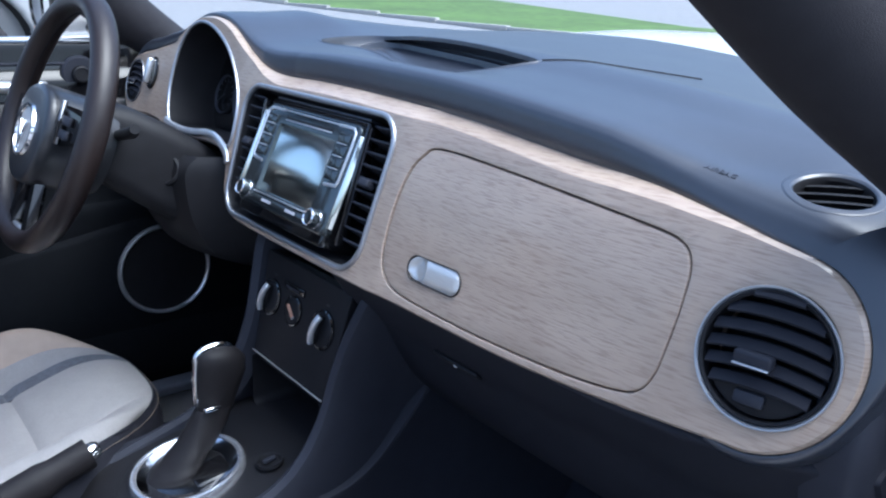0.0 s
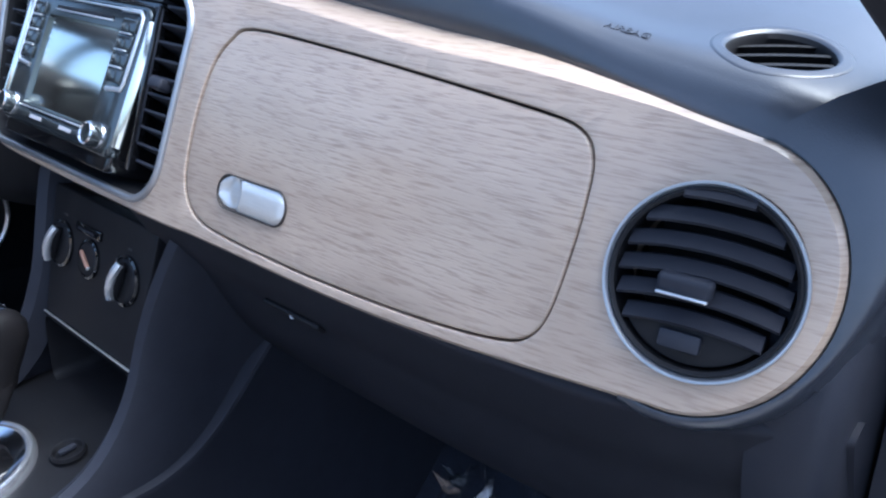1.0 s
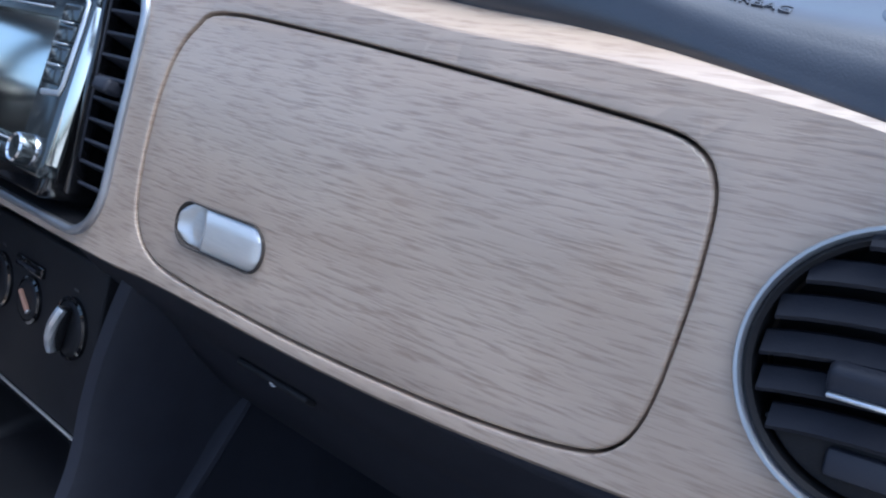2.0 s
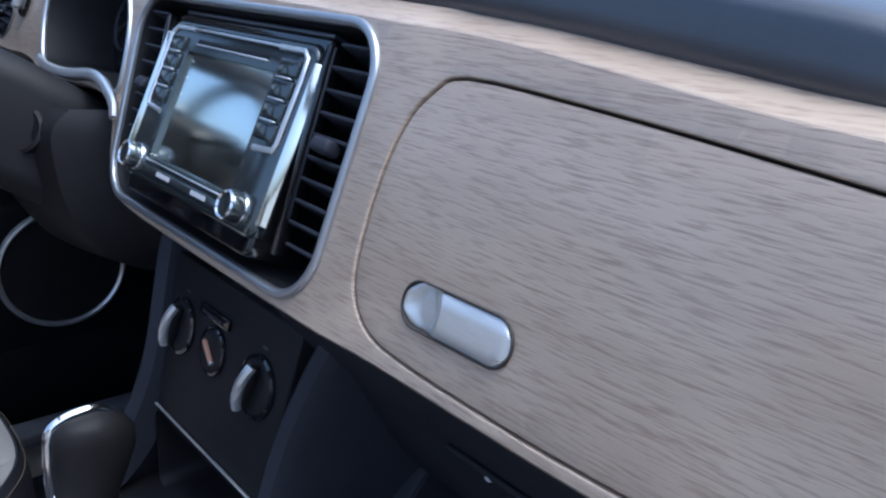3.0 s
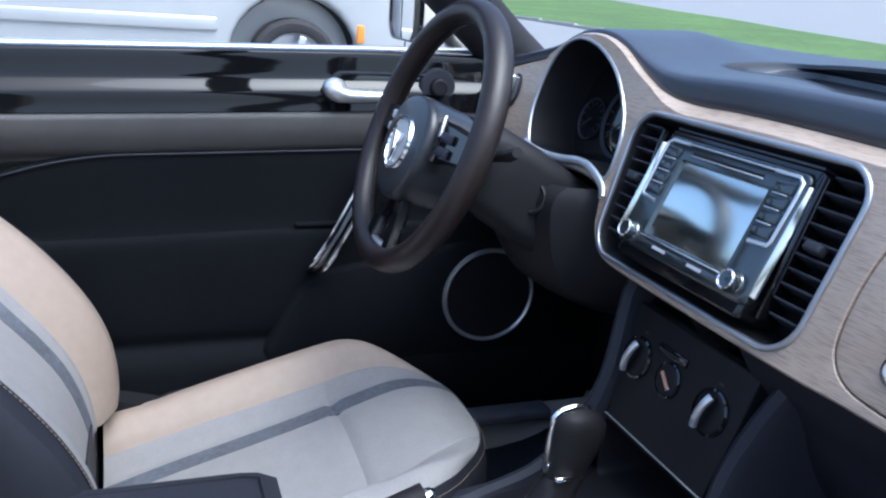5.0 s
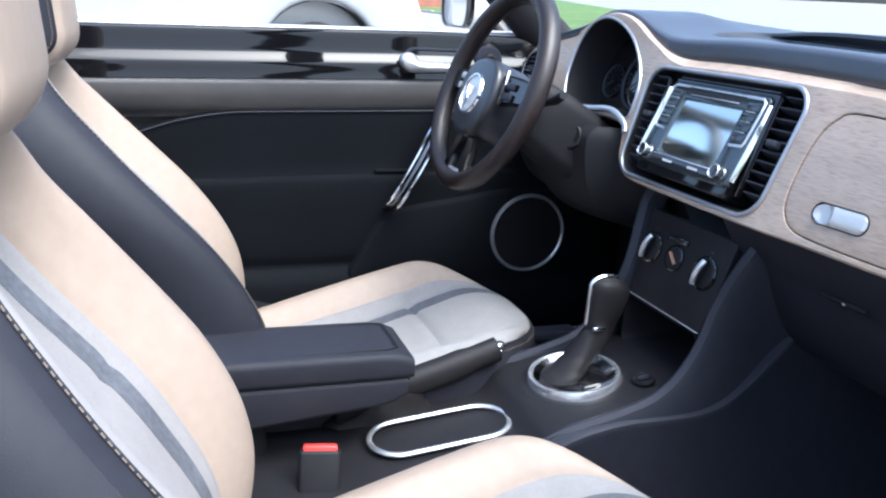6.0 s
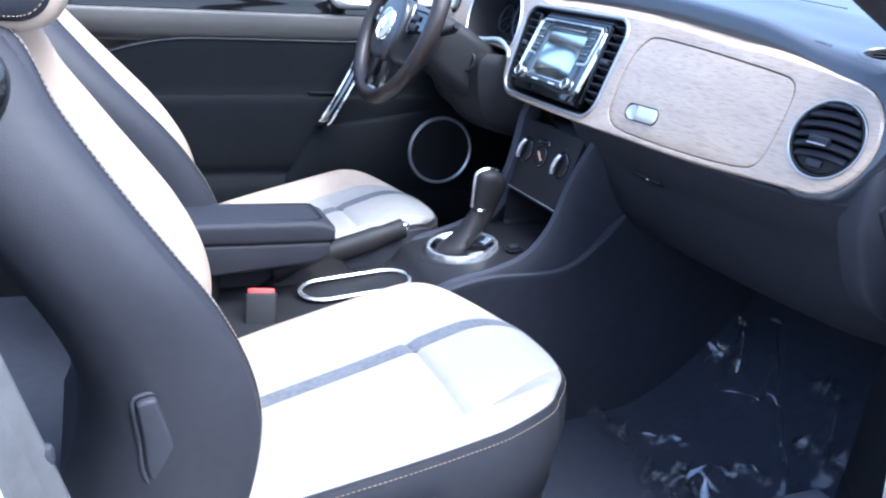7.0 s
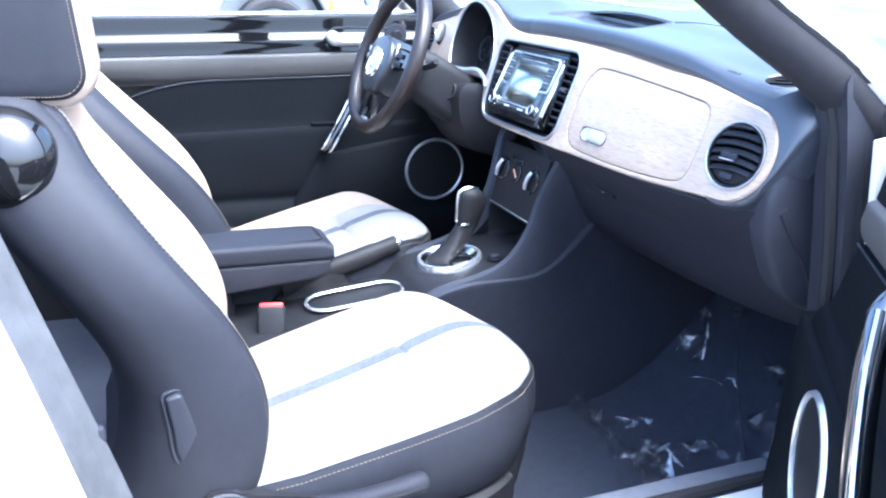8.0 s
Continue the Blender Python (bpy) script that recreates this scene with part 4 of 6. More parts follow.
    # cup holders
    mc = Matrix.Translation((0.008, -0.415, 0.4565)) @ pose(0, 0, 0, 5.5, 0, 0)
    loop = [(x, y) for x, y in rrect(-0.048, 0.048, -0.110, 0.110, 0.0465, 10)]
    part("cup_holder_rim", ring_bar(mc, loop, 0.0050, 10, 0.8), RING, console, "chrome rim of the twin cup holder")
    part("cup_plate", sheet(mc @ Matrix.Translation((0, 0, -0.028)), inset(loop, 0.0008), [circle(0, 0.055, 0.0445, 36), circle(0, -0.055, 0.0445, 36)], 0.004, 0.0005, 0.002, 3), PLASTIC, console)
    part("cup_wall", loft([[mc @ Vector((x, y, h)) for x, y in loop] for h in (0.001, -0.030)], True, False), PIANO, console)
    for y in (0.055, -0.055):
        part("cup_well", lathe([(0.0448, 0.0), (0.039, -0.072), (0.001, -0.073)], mc @ Matrix.Translation((0, y, -0.029)), 32, False), PLASTIC, console)
        for a in (40, 160, 280):
            part("cup_grip", rbox((0, 0, 0), (0.006, 0.014, 0.006), 0.002, 2, mc @ Matrix.Translation((0, y, -0.042)) @ pose(0, 0, 0, 0, 0, a) @ Matrix.Translation((0.0415, 0, 0))), RUBBER, console)


make_console()


# ---- gear selector ----
def make_selector():
    m = Matrix.Translation((-0.006, -0.186, 0.5185)) @ pose(0, 0, 0, 8.5, 0, 0)
    disc = m @ Matrix.Scale(0.89, 4)
    sel = thing("gear_selector", (-0.012, -0.185, 0.51), "automatic gear lever with a leather boot and chrome ring", "gear lever")
    part("base_ring", lathe([(0.0735, 0.005), (0.0755, 0.0080), (0.0785, 0.0092), (0.0820, 0.0082), (0.0850, 0.002), (0.0865, -0.012)], disc, 64, False), RING, sel, "polished chrome ring")
    part("ring_cone", lathe([(0.046, -0.006), (0.064, 0.0), (0.0740, 0.0055)], disc, 64, False), BRIGHT, sel, "polished inner cone")
    part("plinth", lathe([(0.075, -0.006), (0.088, -0.005), (0.097, -0.010), (0.100, -0.03)], m, 56, False), PLASTIC, sel)
    part("gate_plate", lathe([(0.001, -0.004), (0.060, -0.004)], disc, 48, False), DARK_CHROME, sel, "dark polished gate plate")
    part("gate_slot", rbox((0.018, 0.022, -0.001), (0.046, 0.052, 0.006), 0.004, 3, m), PIANO, sel, "black slot beside the lever")
    spine = [(0.0, -0.021, -0.206, 0.506, 0.038, 0.042), (0.25, -0.022, -0.196, 0.518, 0.033, 0.038), (0.5, -0.024, -0.178, 0.534, 0.027, 0.033), (0.75, -0.027, -0.156, 0.556, 0.022, 0.029), (1.0, -0.030, -0.135, 0.588, 0.017, 0.026)]
    rings = []
    for k in range(17):
        t = k / 16
        x, y, z, rx, ry = [curve_table([(row[0], row[c]) for row in spine], t) for c in range(1, 6)]
        crease = 1 + 0.05 * math.sin(t * 26) * (1 - t)
        tip = 0.55 * (1 - t)
        rings.append([Vector((x + rx * crease * math.cos(a) + 0.002 * math.sin(3 * a + 5 * t), y + ry * crease * math.sin(a), z + tip * ry * math.sin(a) * 0.35)) for a in (2 * math.pi * j / 24 for j in range(24))])
    part("boot", loft(rings), BOOT, sel, "creased black leather boot", 60)
    # the grip is a flat paddle: (height, middle and half depth along the car, half width)
    prof = [(0.580, -0.134, 0.0250, 0.0150), (0.596, -0.1330, 0.0275, 0.0170), (0.615, -0.1285, 0.0315, 0.0195), (0.635, -0.1245, 0.0350, 0.0215), (0.652, -0.1240, 0.0345, 0.0220), (0.663, -0.1270, 0.0300, 0.0205), (0.670, -0.1290, 0.0220, 0.0155), (0.6735, -0.1290, 0.0100, 0.0070)]
    rings = [[Vector((-0.030 + rx * math.cos(a), yc + ry * math.sin(a), z)) for a in (2 * math.pi * j / 32 for j in range(32))] for z, yc, ry, rx in prof]
    grip = part("grip", loft(rings), BOOT, sel, "black leather grip", 70)
    arch = [Vector((-0.030, yc - ry, z)) for z, yc, ry, rx in prof[1:-1]] + [Vector((-0.030, -0.139, 0.6738)), Vector((-0.030, -0.122, 0.6742)), Vector((-0.030, -0.110, 0.669))]
    part("grip_inlay", tube(smooth(arch, 4, False), 0.0052, 10, False, None, 0.8, (1, 0, 0)), BRIGHT, grip, "chrome inlay along the rear and top of the grip")
    part("release_button", rbox((0, 0, 0), (0.007, 0.022, 0.006), 0.002, 3, Matrix.Translation((-0.012, -0.146, 0.594))), BRIGHT, sel, "small chrome tab")


make_selector()


# ---- armrest, handbrake, buckle ----
def make_armrest():
    arm = thing("armrest", (-0.06, -0.62, 0.43), "charcoal leatherette centre armrest with a padded lid", "armrest")
    def body(y0, y1, z0, z1, hw, r, front, lift, drop):
        rings = []
        for k in range(17):
            t = k / 16
            y = y0 + (y1 - y0) * t
            q = max(0, (t - 0.88) / 0.12)
            sh = math.sqrt(max(0, 1 - q * q * 0.6))
            zz0, zz1 = z0 + front * t + (1 - sh) * lift, z1 - (1 - sh) * drop - 0.004 * t
            rings.append([Vector((-0.057 + x * (0.94 + 0.06 * sh), y, z)) for x, z in rrect(-hw, hw, zz0, zz1, r, 4)])
        return loft(rings)
    part("armrest_box", body(-0.80, -0.470, 0.478, 0.551, 0.067, 0.008, 0.03, 0.03, 0.0), SEAT_DARK, arm)
    lid = part("armrest_lid", body(-0.80, -0.462, 0.549, 0.592, 0.070, 0.011, -0.003, 0.0, 0.03), SEAT_DARK, arm)
    part("armrest_hinge", rbox((-0.057, -0.72, 0.44), (0.05, 0.10, 0.08), 0.01, 3), PLASTIC, arm)
    part("lid_latch", rbox((-0.02, -0.464, 0.545), (0.020, 0.008, 0.022), 0.003, 3), PLASTIC, arm)
    seam = [Vector((-0.057 + x, y, 0.5895)) for x, y in ((0.052, -0.80), (0.052, -0.50), (0.045, -0.483), (-0.045, -0.483), (-0.052, -0.50), (-0.052, -0.80))]
    part("lid_seam", tube(seam, 0.0012, 6), PLASTIC, lid)


make_armrest()


def make_handbrake():
    hb = thing("handbrake", (-0.088, -0.40, 0.45), "black leather handbrake lever with a chrome button", "handbrake")
    path = [(-0.088, -0.56, 0.455), (-0.088, -0.50, 0.470), (-0.088, -0.44, 0.489), (-0.090, -0.38, 0.505), (-0.093, -0.33, 0.520), (-0.096, -0.285, 0.5335)]
    part("lever", tube(smooth(path, 3, False), [0.023] * 4 + [0.022] * 8 + [0.019] * 4, 14, False, None, 1.15), BOOT, hb)
    part("lever_button", tube([(-0.0962, -0.286, 0.534), (-0.0967, -0.277, 0.5365), (-0.0968, -0.272, 0.538)], [0.0125, 0.0115, 0.008], 14), BRIGHT, hb, "chrome release button")
    rings = []
    for k in range(10):
        t = k / 9
        w, d = 0.036 - 0.012 * t, 0.10 - 0.06 * t
        c = Vector((-0.090, -0.48 + 0.02 * t, 0.430 + 0.055 * t))
        rings.append([c + Vector((w * math.cos(a), d * math.sin(a) + 0.004 * math.sin(9 * t), 0.003 * math.sin(4 * a + 6 * t))) for a in (2 * math.pi * j / 24 for j in range(24))])
    part("gaiter", loft(rings), BOOT, hb, "creased black gaiter", 60)


make_handbrake()


def make_buckle(at, turn):
    b = thing("belt_buckle", at, "black seat-belt buckle with a red release button", "buckle", "seat-belt buckles")
    m = Matrix.Translation(at) @ pose(0, 0, 0, -20, 0, turn)
    part("buckle_body", rbox((0, 0, 0), (0.058, 0.026, 0.085), 0.006, 3, m @ Matrix.Translation((0, 0, -0.038))), PLASTIC, b)
    part("release_button", rbox((0, 0, 0), (0.048, 0.019, 0.014), 0.003, 3, m @ Matrix.Translation((0, -0.001, 0.004))), RED, b, "red push button")
    part("buckle_stalk", rbox((0, 0, 0), (0.034, 0.016, 0.10), 0.004, 2, m @ Matrix.Translation((0, 0, -0.12))), RUBBER, b)


make_buckle((0.052, -0.608, 0.468), 78)
make_buckle((-0.145, -0.56, 0.455), 100)


# ---- steering wheel and column ----
def make_wheel():
    tilt = 20.3
    c = Vector((-0.342, -0.232, 0.937))
    m = Matrix.Translation(c) @ pose(0, 0, 0, 0, 0, 1.5) @ plane_at((0, 0, 0), math.tan(radians(tilt)))
    w = thing("steering_wheel", c, "black leather three-spoke steering wheel with gloss black spokes", "steering wheel")
    R = 0.180
    loop = []
    for k in range(96):
        a = 2 * math.pi * k / 96
        loop.append((R * math.cos(a), R * math.sin(a) * (0.985 if math.sin(a) < 0 else 1)))
    rim = part("rim", ring_bar(m, loop, 0.0170, 18, 1.1), LEATHER, w, "stitched black leather rim")
    part("rim_stitch", ring_bar(m @ Matrix.Translation((0, 0, -0.002)), [(x * (R - 0.0170) / R, y * (R - 0.0170) / R) for x, y in loop], 0.0011, 5), PLASTIC, rim)
    hub = smooth([(0, 0.068), (0.05, 0.056), (0.070, 0.020), (0.066, -0.025), (0.04, -0.062), (0, -0.072), (-0.04, -0.062), (-0.066, -0.025), (-0.070, 0.020), (-0.05, 0.056)], 5)
    m0, m = m, m @ Matrix.Translation((0, -0.020, -0.006))
    rings = [[m @ Vector((x * s, y * s, h)) for x, y in hub] for s, h in ((0.98, -0.068), (1.03, -0.035), (1.05, 0.016), (1.045, 0.024), (1.02, 0.0295), (0.98, 0.0322), (0.90, 0.0332), (0.5, 0.0355), (0.02, 0.0365))]
    pad = part("airbag_pad", loft(rings), PAD, w, "rounded black airbag pad", 60)
    part("emblem_ring", lathe([(0.033, 0.035), (0.0345, 0.0395), (0.038, 0.0395), (0.0395, 0.034)], m, 44, False), BRIGHT, pad, "round chrome badge ring")
    part("emblem_disc", lathe([(0.001, 0.0382), (0.0335, 0.037)], m, 36, False), BRUSHED, pad)
    for a, l in ((62, 0.036), (118, 0.036), (72, 0.026), (108, 0.026)):
        part("emblem_bar", rbox((0, 0, 0), (l, 0.0052, 0.003), 0.001, 2, m @ pose(0, 0, 0.0395, 0, 0, a) @ Matrix.Translation((0.0 if l > 0.03 else -0.014, 0.007 if a > 90 else -0.007, 0))), BRIGHT, pad)
    m = m0
    for s in (-1, 1):
        sp = [(s * 0.060, 0.002), (s * 0.100, 0.006), (s * 0.171, 0.006)]
        rings = []
        for (x, y), hw, h in zip(sp, (0.030, 0.026, 0.020), (0.004, -0.002, -0.004)):
            rings.append([m @ Vector((x, y + dy, h + dz)) for dy, dz in ((-hw, 0), (-hw * 0.8, 0.009), (hw * 0.8, 0.009), (hw, 0), (hw * 0.8, -0.012), (-hw * 0.8, -0.012))])
        spoke = part("spoke", loft(rings), PIANO, w, "gloss black side spoke with keys")
        for y in (0.012, -0.007):
            part("spoke_key", rbox((0, 0, 0), (0.036, 0.013, 0.006), 0.003, 3, m @ Matrix.Translation((s * 0.100, y, 0.010))), BRUSHED if s < 0 else TRIM, spoke)
        part("spoke_trim", tube([m @ Vector((s * x, y, h)) for x, y, h in ((0.072, 0.036, 0.010), (0.086, 0.010, 0.014), (0.080, -0.022, 0.010))], 0.004, 8), DARK_CHROME, spoke, "dark chrome spoke edge")
        rings = []
        for (x, y), hw in zip(((0.018, -0.070), (0.030, -0.115), (0.040, -0.170)), (0.016, 0.013, 0.012)):
            rings.append([m @ Vector((s * (x + dx), y, dz)) for dx, dz in ((-hw, -0.004), (-hw * 0.8, 0.008), (hw * 0.8, 0.008), (hw, -0.004), (0, -0.012))])
        part("lower_spoke", loft(rings), PIANO, w, "gloss black lower spoke")
    part("spoke_web", rbox((0, 0, 0), (0.06, 0.012, 0.012), 0.004, 3, m @ Matrix.Translation((0, -0.162, 0.0))), CHROME, w)
    # column behind the wheel
    col = thing("steering_column", (-0.375, -0.05, 0.85), "black steering column shroud with stalks and key barrel", "steering column")
    rings = []
    for d, hw, hh, dy in ((-0.045, 0.050, 0.050, 0.0), (-0.09, 0.060, 0.062, -0.008), (-0.15, 0.068, 0.066, -0.02), (-0.22, 0.072, 0.066, -0.035), (-0.28, 0.074, 0.07, -0.05)):
        rings.append([m @ Vector((x, y + dy, d)) for x, y in rrect(-hw, hw, -hh, hh, 0.028, 5)])
    part("shroud", loft(rings), PLASTIC, col)
    k = Matrix.Translation((-0.285, -0.088, 0.862)) @ pose(0, 0, 0, 70, 0, 35)
    part("key_barrel", lathe([(0.024, -0.02), (0.024, 0.002), (0.021, 0.004), (0.0175, 0.002), (0.016, -0.010), (0.001, -0.011)], k, 24, False), PLASTIC, col)
    for s, dz in ((1, 0.01), (-1, 0.01)):
        part("stalk", tube([m @ Vector((s * 0.06, dz, -0.075)), m @ Vector((s * 0.12, dz + 0.012, -0.070)), m @ Vector((s * 0.165, dz + 0.02, -0.055))], [0.008, 0.009, 0.007], 10), PLASTIC, col)


make_wheel()


# ---- front seats ----
def bolster(u):
    a = abs(u)
    return max(0, min(1, (a - 0.50) / 0.34))


def ease(v):
    """0 along most of the cushion, rising to 1 at its front edge."""
    a = max(0, (v - 0.72) / 0.28)
    return a * a * (3 - 2 * a)


def cushion_point(u, v):
    """The seat cushion's top: u across (-1 to 1), v from the back (0) to the front (1)."""
    y = -0.745 + 0.545 * v
    wide = 0.247 + 0.012 * math.sin(v * math.pi) - 0.088 * max(0, (v - 0.62) / 0.38) ** 2.6
    x = u * wide
    y -= 0.062 * abs(u) ** 3.0 * v ** 3
    b = bolster(u)
    z = curve_table([(0, 0.335), (0.174, 0.362), (0.45, 0.402), (0.67, 0.440), (0.85, 0.478), (0.95, 0.494), (1.0, 0.497)], v) + ((0.104 if u > 0 else 0.070) * b * b * (3 - 2 * b)) * (1 - (0.74 if u > 0 else 0.58) * v) * (1 - 0.85 * ease(v))
    z -= 0.026 * max(0, (v - 0.80) / 0.20) ** 2 + 0.013 * max(0, (abs(u) - 0.86) / 0.14) ** 2 * (1 - ease(v))
    z += 0.006 * math.cos(u * 2.2) * math.sin(v * 3) + 0.016 * b * b * math.sin(math.pi * min(1, max(0, (v - 0.15) / 0.85)))
    for seam_u, deep in ((-0.66, 0.005), (0.52, 0.0018)):
        z -= deep * math.exp(-((u - seam_u) / 0.018) ** 2)
    if -0.66 < u < 0.52:
        z -= 0.0065 * math.exp(-((v - 0.655) / 0.014) ** 2)
    return Vector((x, y, z))


BACK_SEAM = [(0, -0.727), (0.037, -0.720), (0.128, -0.711), (0.22, -0.710), (0.312, -0.720), (0.404, -0.740), (0.495, -0.768), (0.587, -0.804), (0.679, -0.841), (0.77, -0.876), (0.862, -0.910), (0.954, -0.934), (1.0, -0.955)]
BACK_HOLLOW = [(0, 0.034), (0.2, 0.058), (0.4, 0.082), (0.8, 0.086), (1.0, 0.032)]


def back_point(u, v, lean=0.0):
    """The front of the backrest: u across, v from below (0) to the top (1); lean lays it further back."""
    z = 0.43 + 0.545 * v
    wide = 0.248 - 0.016 * v - 0.105 * max(0, (v - 0.5) / 0.5) ** 2
    a = max(0, min(1, (abs(u) - 0.40) / 0.44))
    y = curve_table(BACK_SEAM, v) - curve_table(BACK_HOLLOW, v) * (1 - a * a * (3 - 2 * a)) - 0.005 * max(0, (abs(u) - 0.88) / 0.12) ** 2
    for seam_u in (-0.55, 0.52):
        y -= 0.004 * math.exp(-((u - seam_u) / 0.018) ** 2)
    if -0.55 < u < 0.52:
        y -= 0.004 * math.exp(-((v - 0.52) / 0.012) ** 2)
    return Vector((u * wide, y + lean * (0.005 - 0.118 * v), z - 0.012 * max(0, (abs(u) - 0.7) / 0.3) ** 2 * v))


def patch(f, u0, u1, v0, v1, nu, nv, lift=(0, 0, 0)):
    bm = bmesh.new()
    rows = [[bm.verts.new(f(u0 + (u1 - u0) * i / nu, v0 + (v1 - v0) * j / nv) + Vector(lift)) for i in range(nu + 1)] for j in range(nv + 1)]
    for a, b in zip(rows, rows[1:]):
        for i in range(nu):
            bm.faces.new((a[i], a[i + 1], b[i + 1], b[i]))
    return bm


def make_seat(side, label):
    """Built round x = 0, its adjusters on the door's side; the thing is then set down on its place."""
    seat = thing("car_seat", (0, -0.45, 0.15), label, "car seat", "front seats")
    S0, S1 = -0.47, -0.33
    part("seat_inlay", patch(cushion_point, -0.66, S0, 0, 1, 12, 60), SEAT_CLOTH, seat, "pale cloth strip")
    part("stripe", patch(cushion_point, S0, S1, 0, 1, 8, 60, (0, 0, 0.0004)), SEAT_STRIPE, seat, "woven blue-grey stripe")
    part("seat_cushion", patch(cushion_point, S1, 0.52, 0, 1, 44, 70), SEAT_CLOTH, seat, "pale grey cloth seat middle")
    part("seat_bolster", patch(cushion_point, -1, -0.66, 0, 1, 22, 60), SEAT_TAN, seat, "beige side bolster")
    part("seat_bolster", patch(cushion_point, 0.52, 1, 0, 1, 26, 60), SEAT_CLOTH, seat, "pale side bolster")
    # skirt of the cushion
    rim = [cushion_point(-1, v / 40) for v in range(41)] + [cushion_point(u / 20, 1) for u in range(-19, 20)] + [cushion_point(1, 1 - v / 40) for v in range(41)]
    rows = []
    for out, dz in ((0.0, 0.0), (0.006, -0.010), (0.012, -0.035), (0.014, -0.075), (0.006, -0.110), (-0.012, -0.130)):
        row = []
        for p in rim:
            d = Vector((p.x, (p.y + 0.48) * 0.7, 0)).normalized()
            zz = p.z + dz
            if dz < -0.09:
                zz = 0.5 * zz + 0.5 * (0.435 + dz)
            row.append(p.copy() + d * out + Vector((0, 0, zz - p.z)))
        rows.append(row)
    part("cushion_skirt", loft(rows, False, False), SEAT_DARK, seat, "charcoal side of the cushion")
    part("piping", tube([p + Vector((0, 0, -0.001)) for p in rim], 0.0022, 6), SEAT_DARK, seat)
    # stitches along the edge
    st = bmesh.new()
    for k in range(6, 118):
        a, b = rim[k], rim[min(k + 1, len(rim) - 1)]
        d = Vector((a.x, (a.y + 0.48) * 0.7, 0)).normalized() * 0.0075
        for t0, t1 in ((0.08, 0.38), (0.58, 0.88)):
            tube([a.lerp(b, t0) + d + Vector((0, 0, -0.009)), a.lerp(b, t1) + d + Vector((0, 0, -0.009))], 0.0006, 5, False, st)
    tagged(part("stitching", st, THREAD, seat, "fine tan stitching"), kind="stuff")
    # plastic skirt with adjusters
    low = []
    for out, z in ((-0.006, 0.330), (0.010, 0.322), (0.014, 0.29), (0.004, 0.235), (-0.02, 0.215)):
        low.append([Vector((p.x, p.y, 0)) + Vector((p.x, (p.y + 0.48) * 0.7, 0)).normalized() * out + Vector((0, -0.012 if p.y > -0.3 else 0, z + 0.03 * max(0, (p.y + 0.5) / 0.3))) for p in rim])
    part("seat_base", loft(low, False, False), PLASTIC, seat, "black plastic seat base")
    for x in (-0.2, 0.2):
        part("seat_rail", rbox((x, -0.48, 0.185), (0.05, 0.62, 0.07), 0.01, 2), TRIM, seat)
    # backrest
    lean = 0.0 if side > 0 else 1.0
    back = lambda u, v: back_point(u, v, lean)
    part("back_inlay", patch(back, -0.55, S0, 0, 1, 6, 60), SEAT_CLOTH, seat, "pale cloth strip")
    part("stripe", patch(back, S0, S1, 0, 1, 8, 60, (0, 0.0004, 0)), SEAT_STRIPE, seat, "woven blue-grey stripe")
    part("backrest_cushion", patch(back, S1, 0.52, 0, 1, 44, 60), SEAT_CLOTH, seat, "pale grey cloth back middle")
    part("back_bolster", patch(back, -1, -0.55, 0, 1, 26, 60), SEAT_TAN, seat, "beige back bolster")
    part("back_bolster", patch(back, 0.52, 0.90, 0, 1, 20, 60), SEAT_CLOTH, seat, "pale back bolster")
    part("bolster_side", patch(back, 0.90, 1, 0, 1, 6, 60), SEAT_DARK, seat)
    edge = [back(-1, v / 50) for v in range(51)] + [back(u / 20, 1) for u in range(-19, 20)] + [back(1, 1 - v / 50) for v in range(51)]
    rows = []
    for k, (out, dy) in enumerate(((0.0, 0.0), (0.008, -0.010), (0.014, -0.040), (0.014, -0.085), (0.004, -0.125), (-0.035, -0.155), (-0.12, -0.170))):
        row = []
        for p in edge:
            v = (p.z - 0.43) / 0.545
            d = Vector((p.x, 0, 0.16 * max(0, v - 0.6) / 0.4)).normalized() if abs(p.x) > 0.02 else Vector((0, 0, 1))
            deep = 1.18 - 0.22 * v
            q = p + d * out * (1 if out > 0 else min(1, abs(p.x) / 0.12)) + Vector((0, dy * deep, 0))
            row.append(q)
        rows.append(row)
    part("backrest_shell", loft(rows, False, False), SEAT_DARK, seat, "charcoal sides and back of the backrest", 60)
    part("backrest_foot", loft([[Vector((x, y, z)) for x, y in rrect(-w, w, -0.905, -0.755, 0.05, 5)] for w, z in ((0.246, 0.45), (0.250, 0.40), (0.246, 0.33), (0.235, 0.26))]), SEAT_DARK, seat)
    cover = bmesh.new()
    left, right = rows[-1][:51], list(reversed(rows[-1][-51:]))
    part("back_cover", loft([[a.lerp(b, t / 8) for a, b in zip(left, right)] for t in range(9)], False, False, cover), SEAT_DARK, seat)
    sewn = [back(-1, v / 50) for v in range(51)] + [back(u / 20, 1) for u in range(-19, 19)] + [back(0.90, 1 - v / 50) + Vector((0.0, 0.0006, 0)) for v in range(51)]
    part("piping", tube(sewn, 0.0018, 6), SEAT_DARK, seat)
    st = bmesh.new()
    for k in range(2, len(sewn) - 3):
        a, b = sewn[k], sewn[k + 1]
        d = Vector((0.0035, 0.0012, 0)) if a.x > 0 else Vector((-0.004, -0.006, 0))
        for t0, t1 in ((0.1, 0.4), (0.6, 0.9)):
            tube([a.lerp(b, t0) + d, a.lerp(b, t1) + d], 0.0007, 5, False, st)
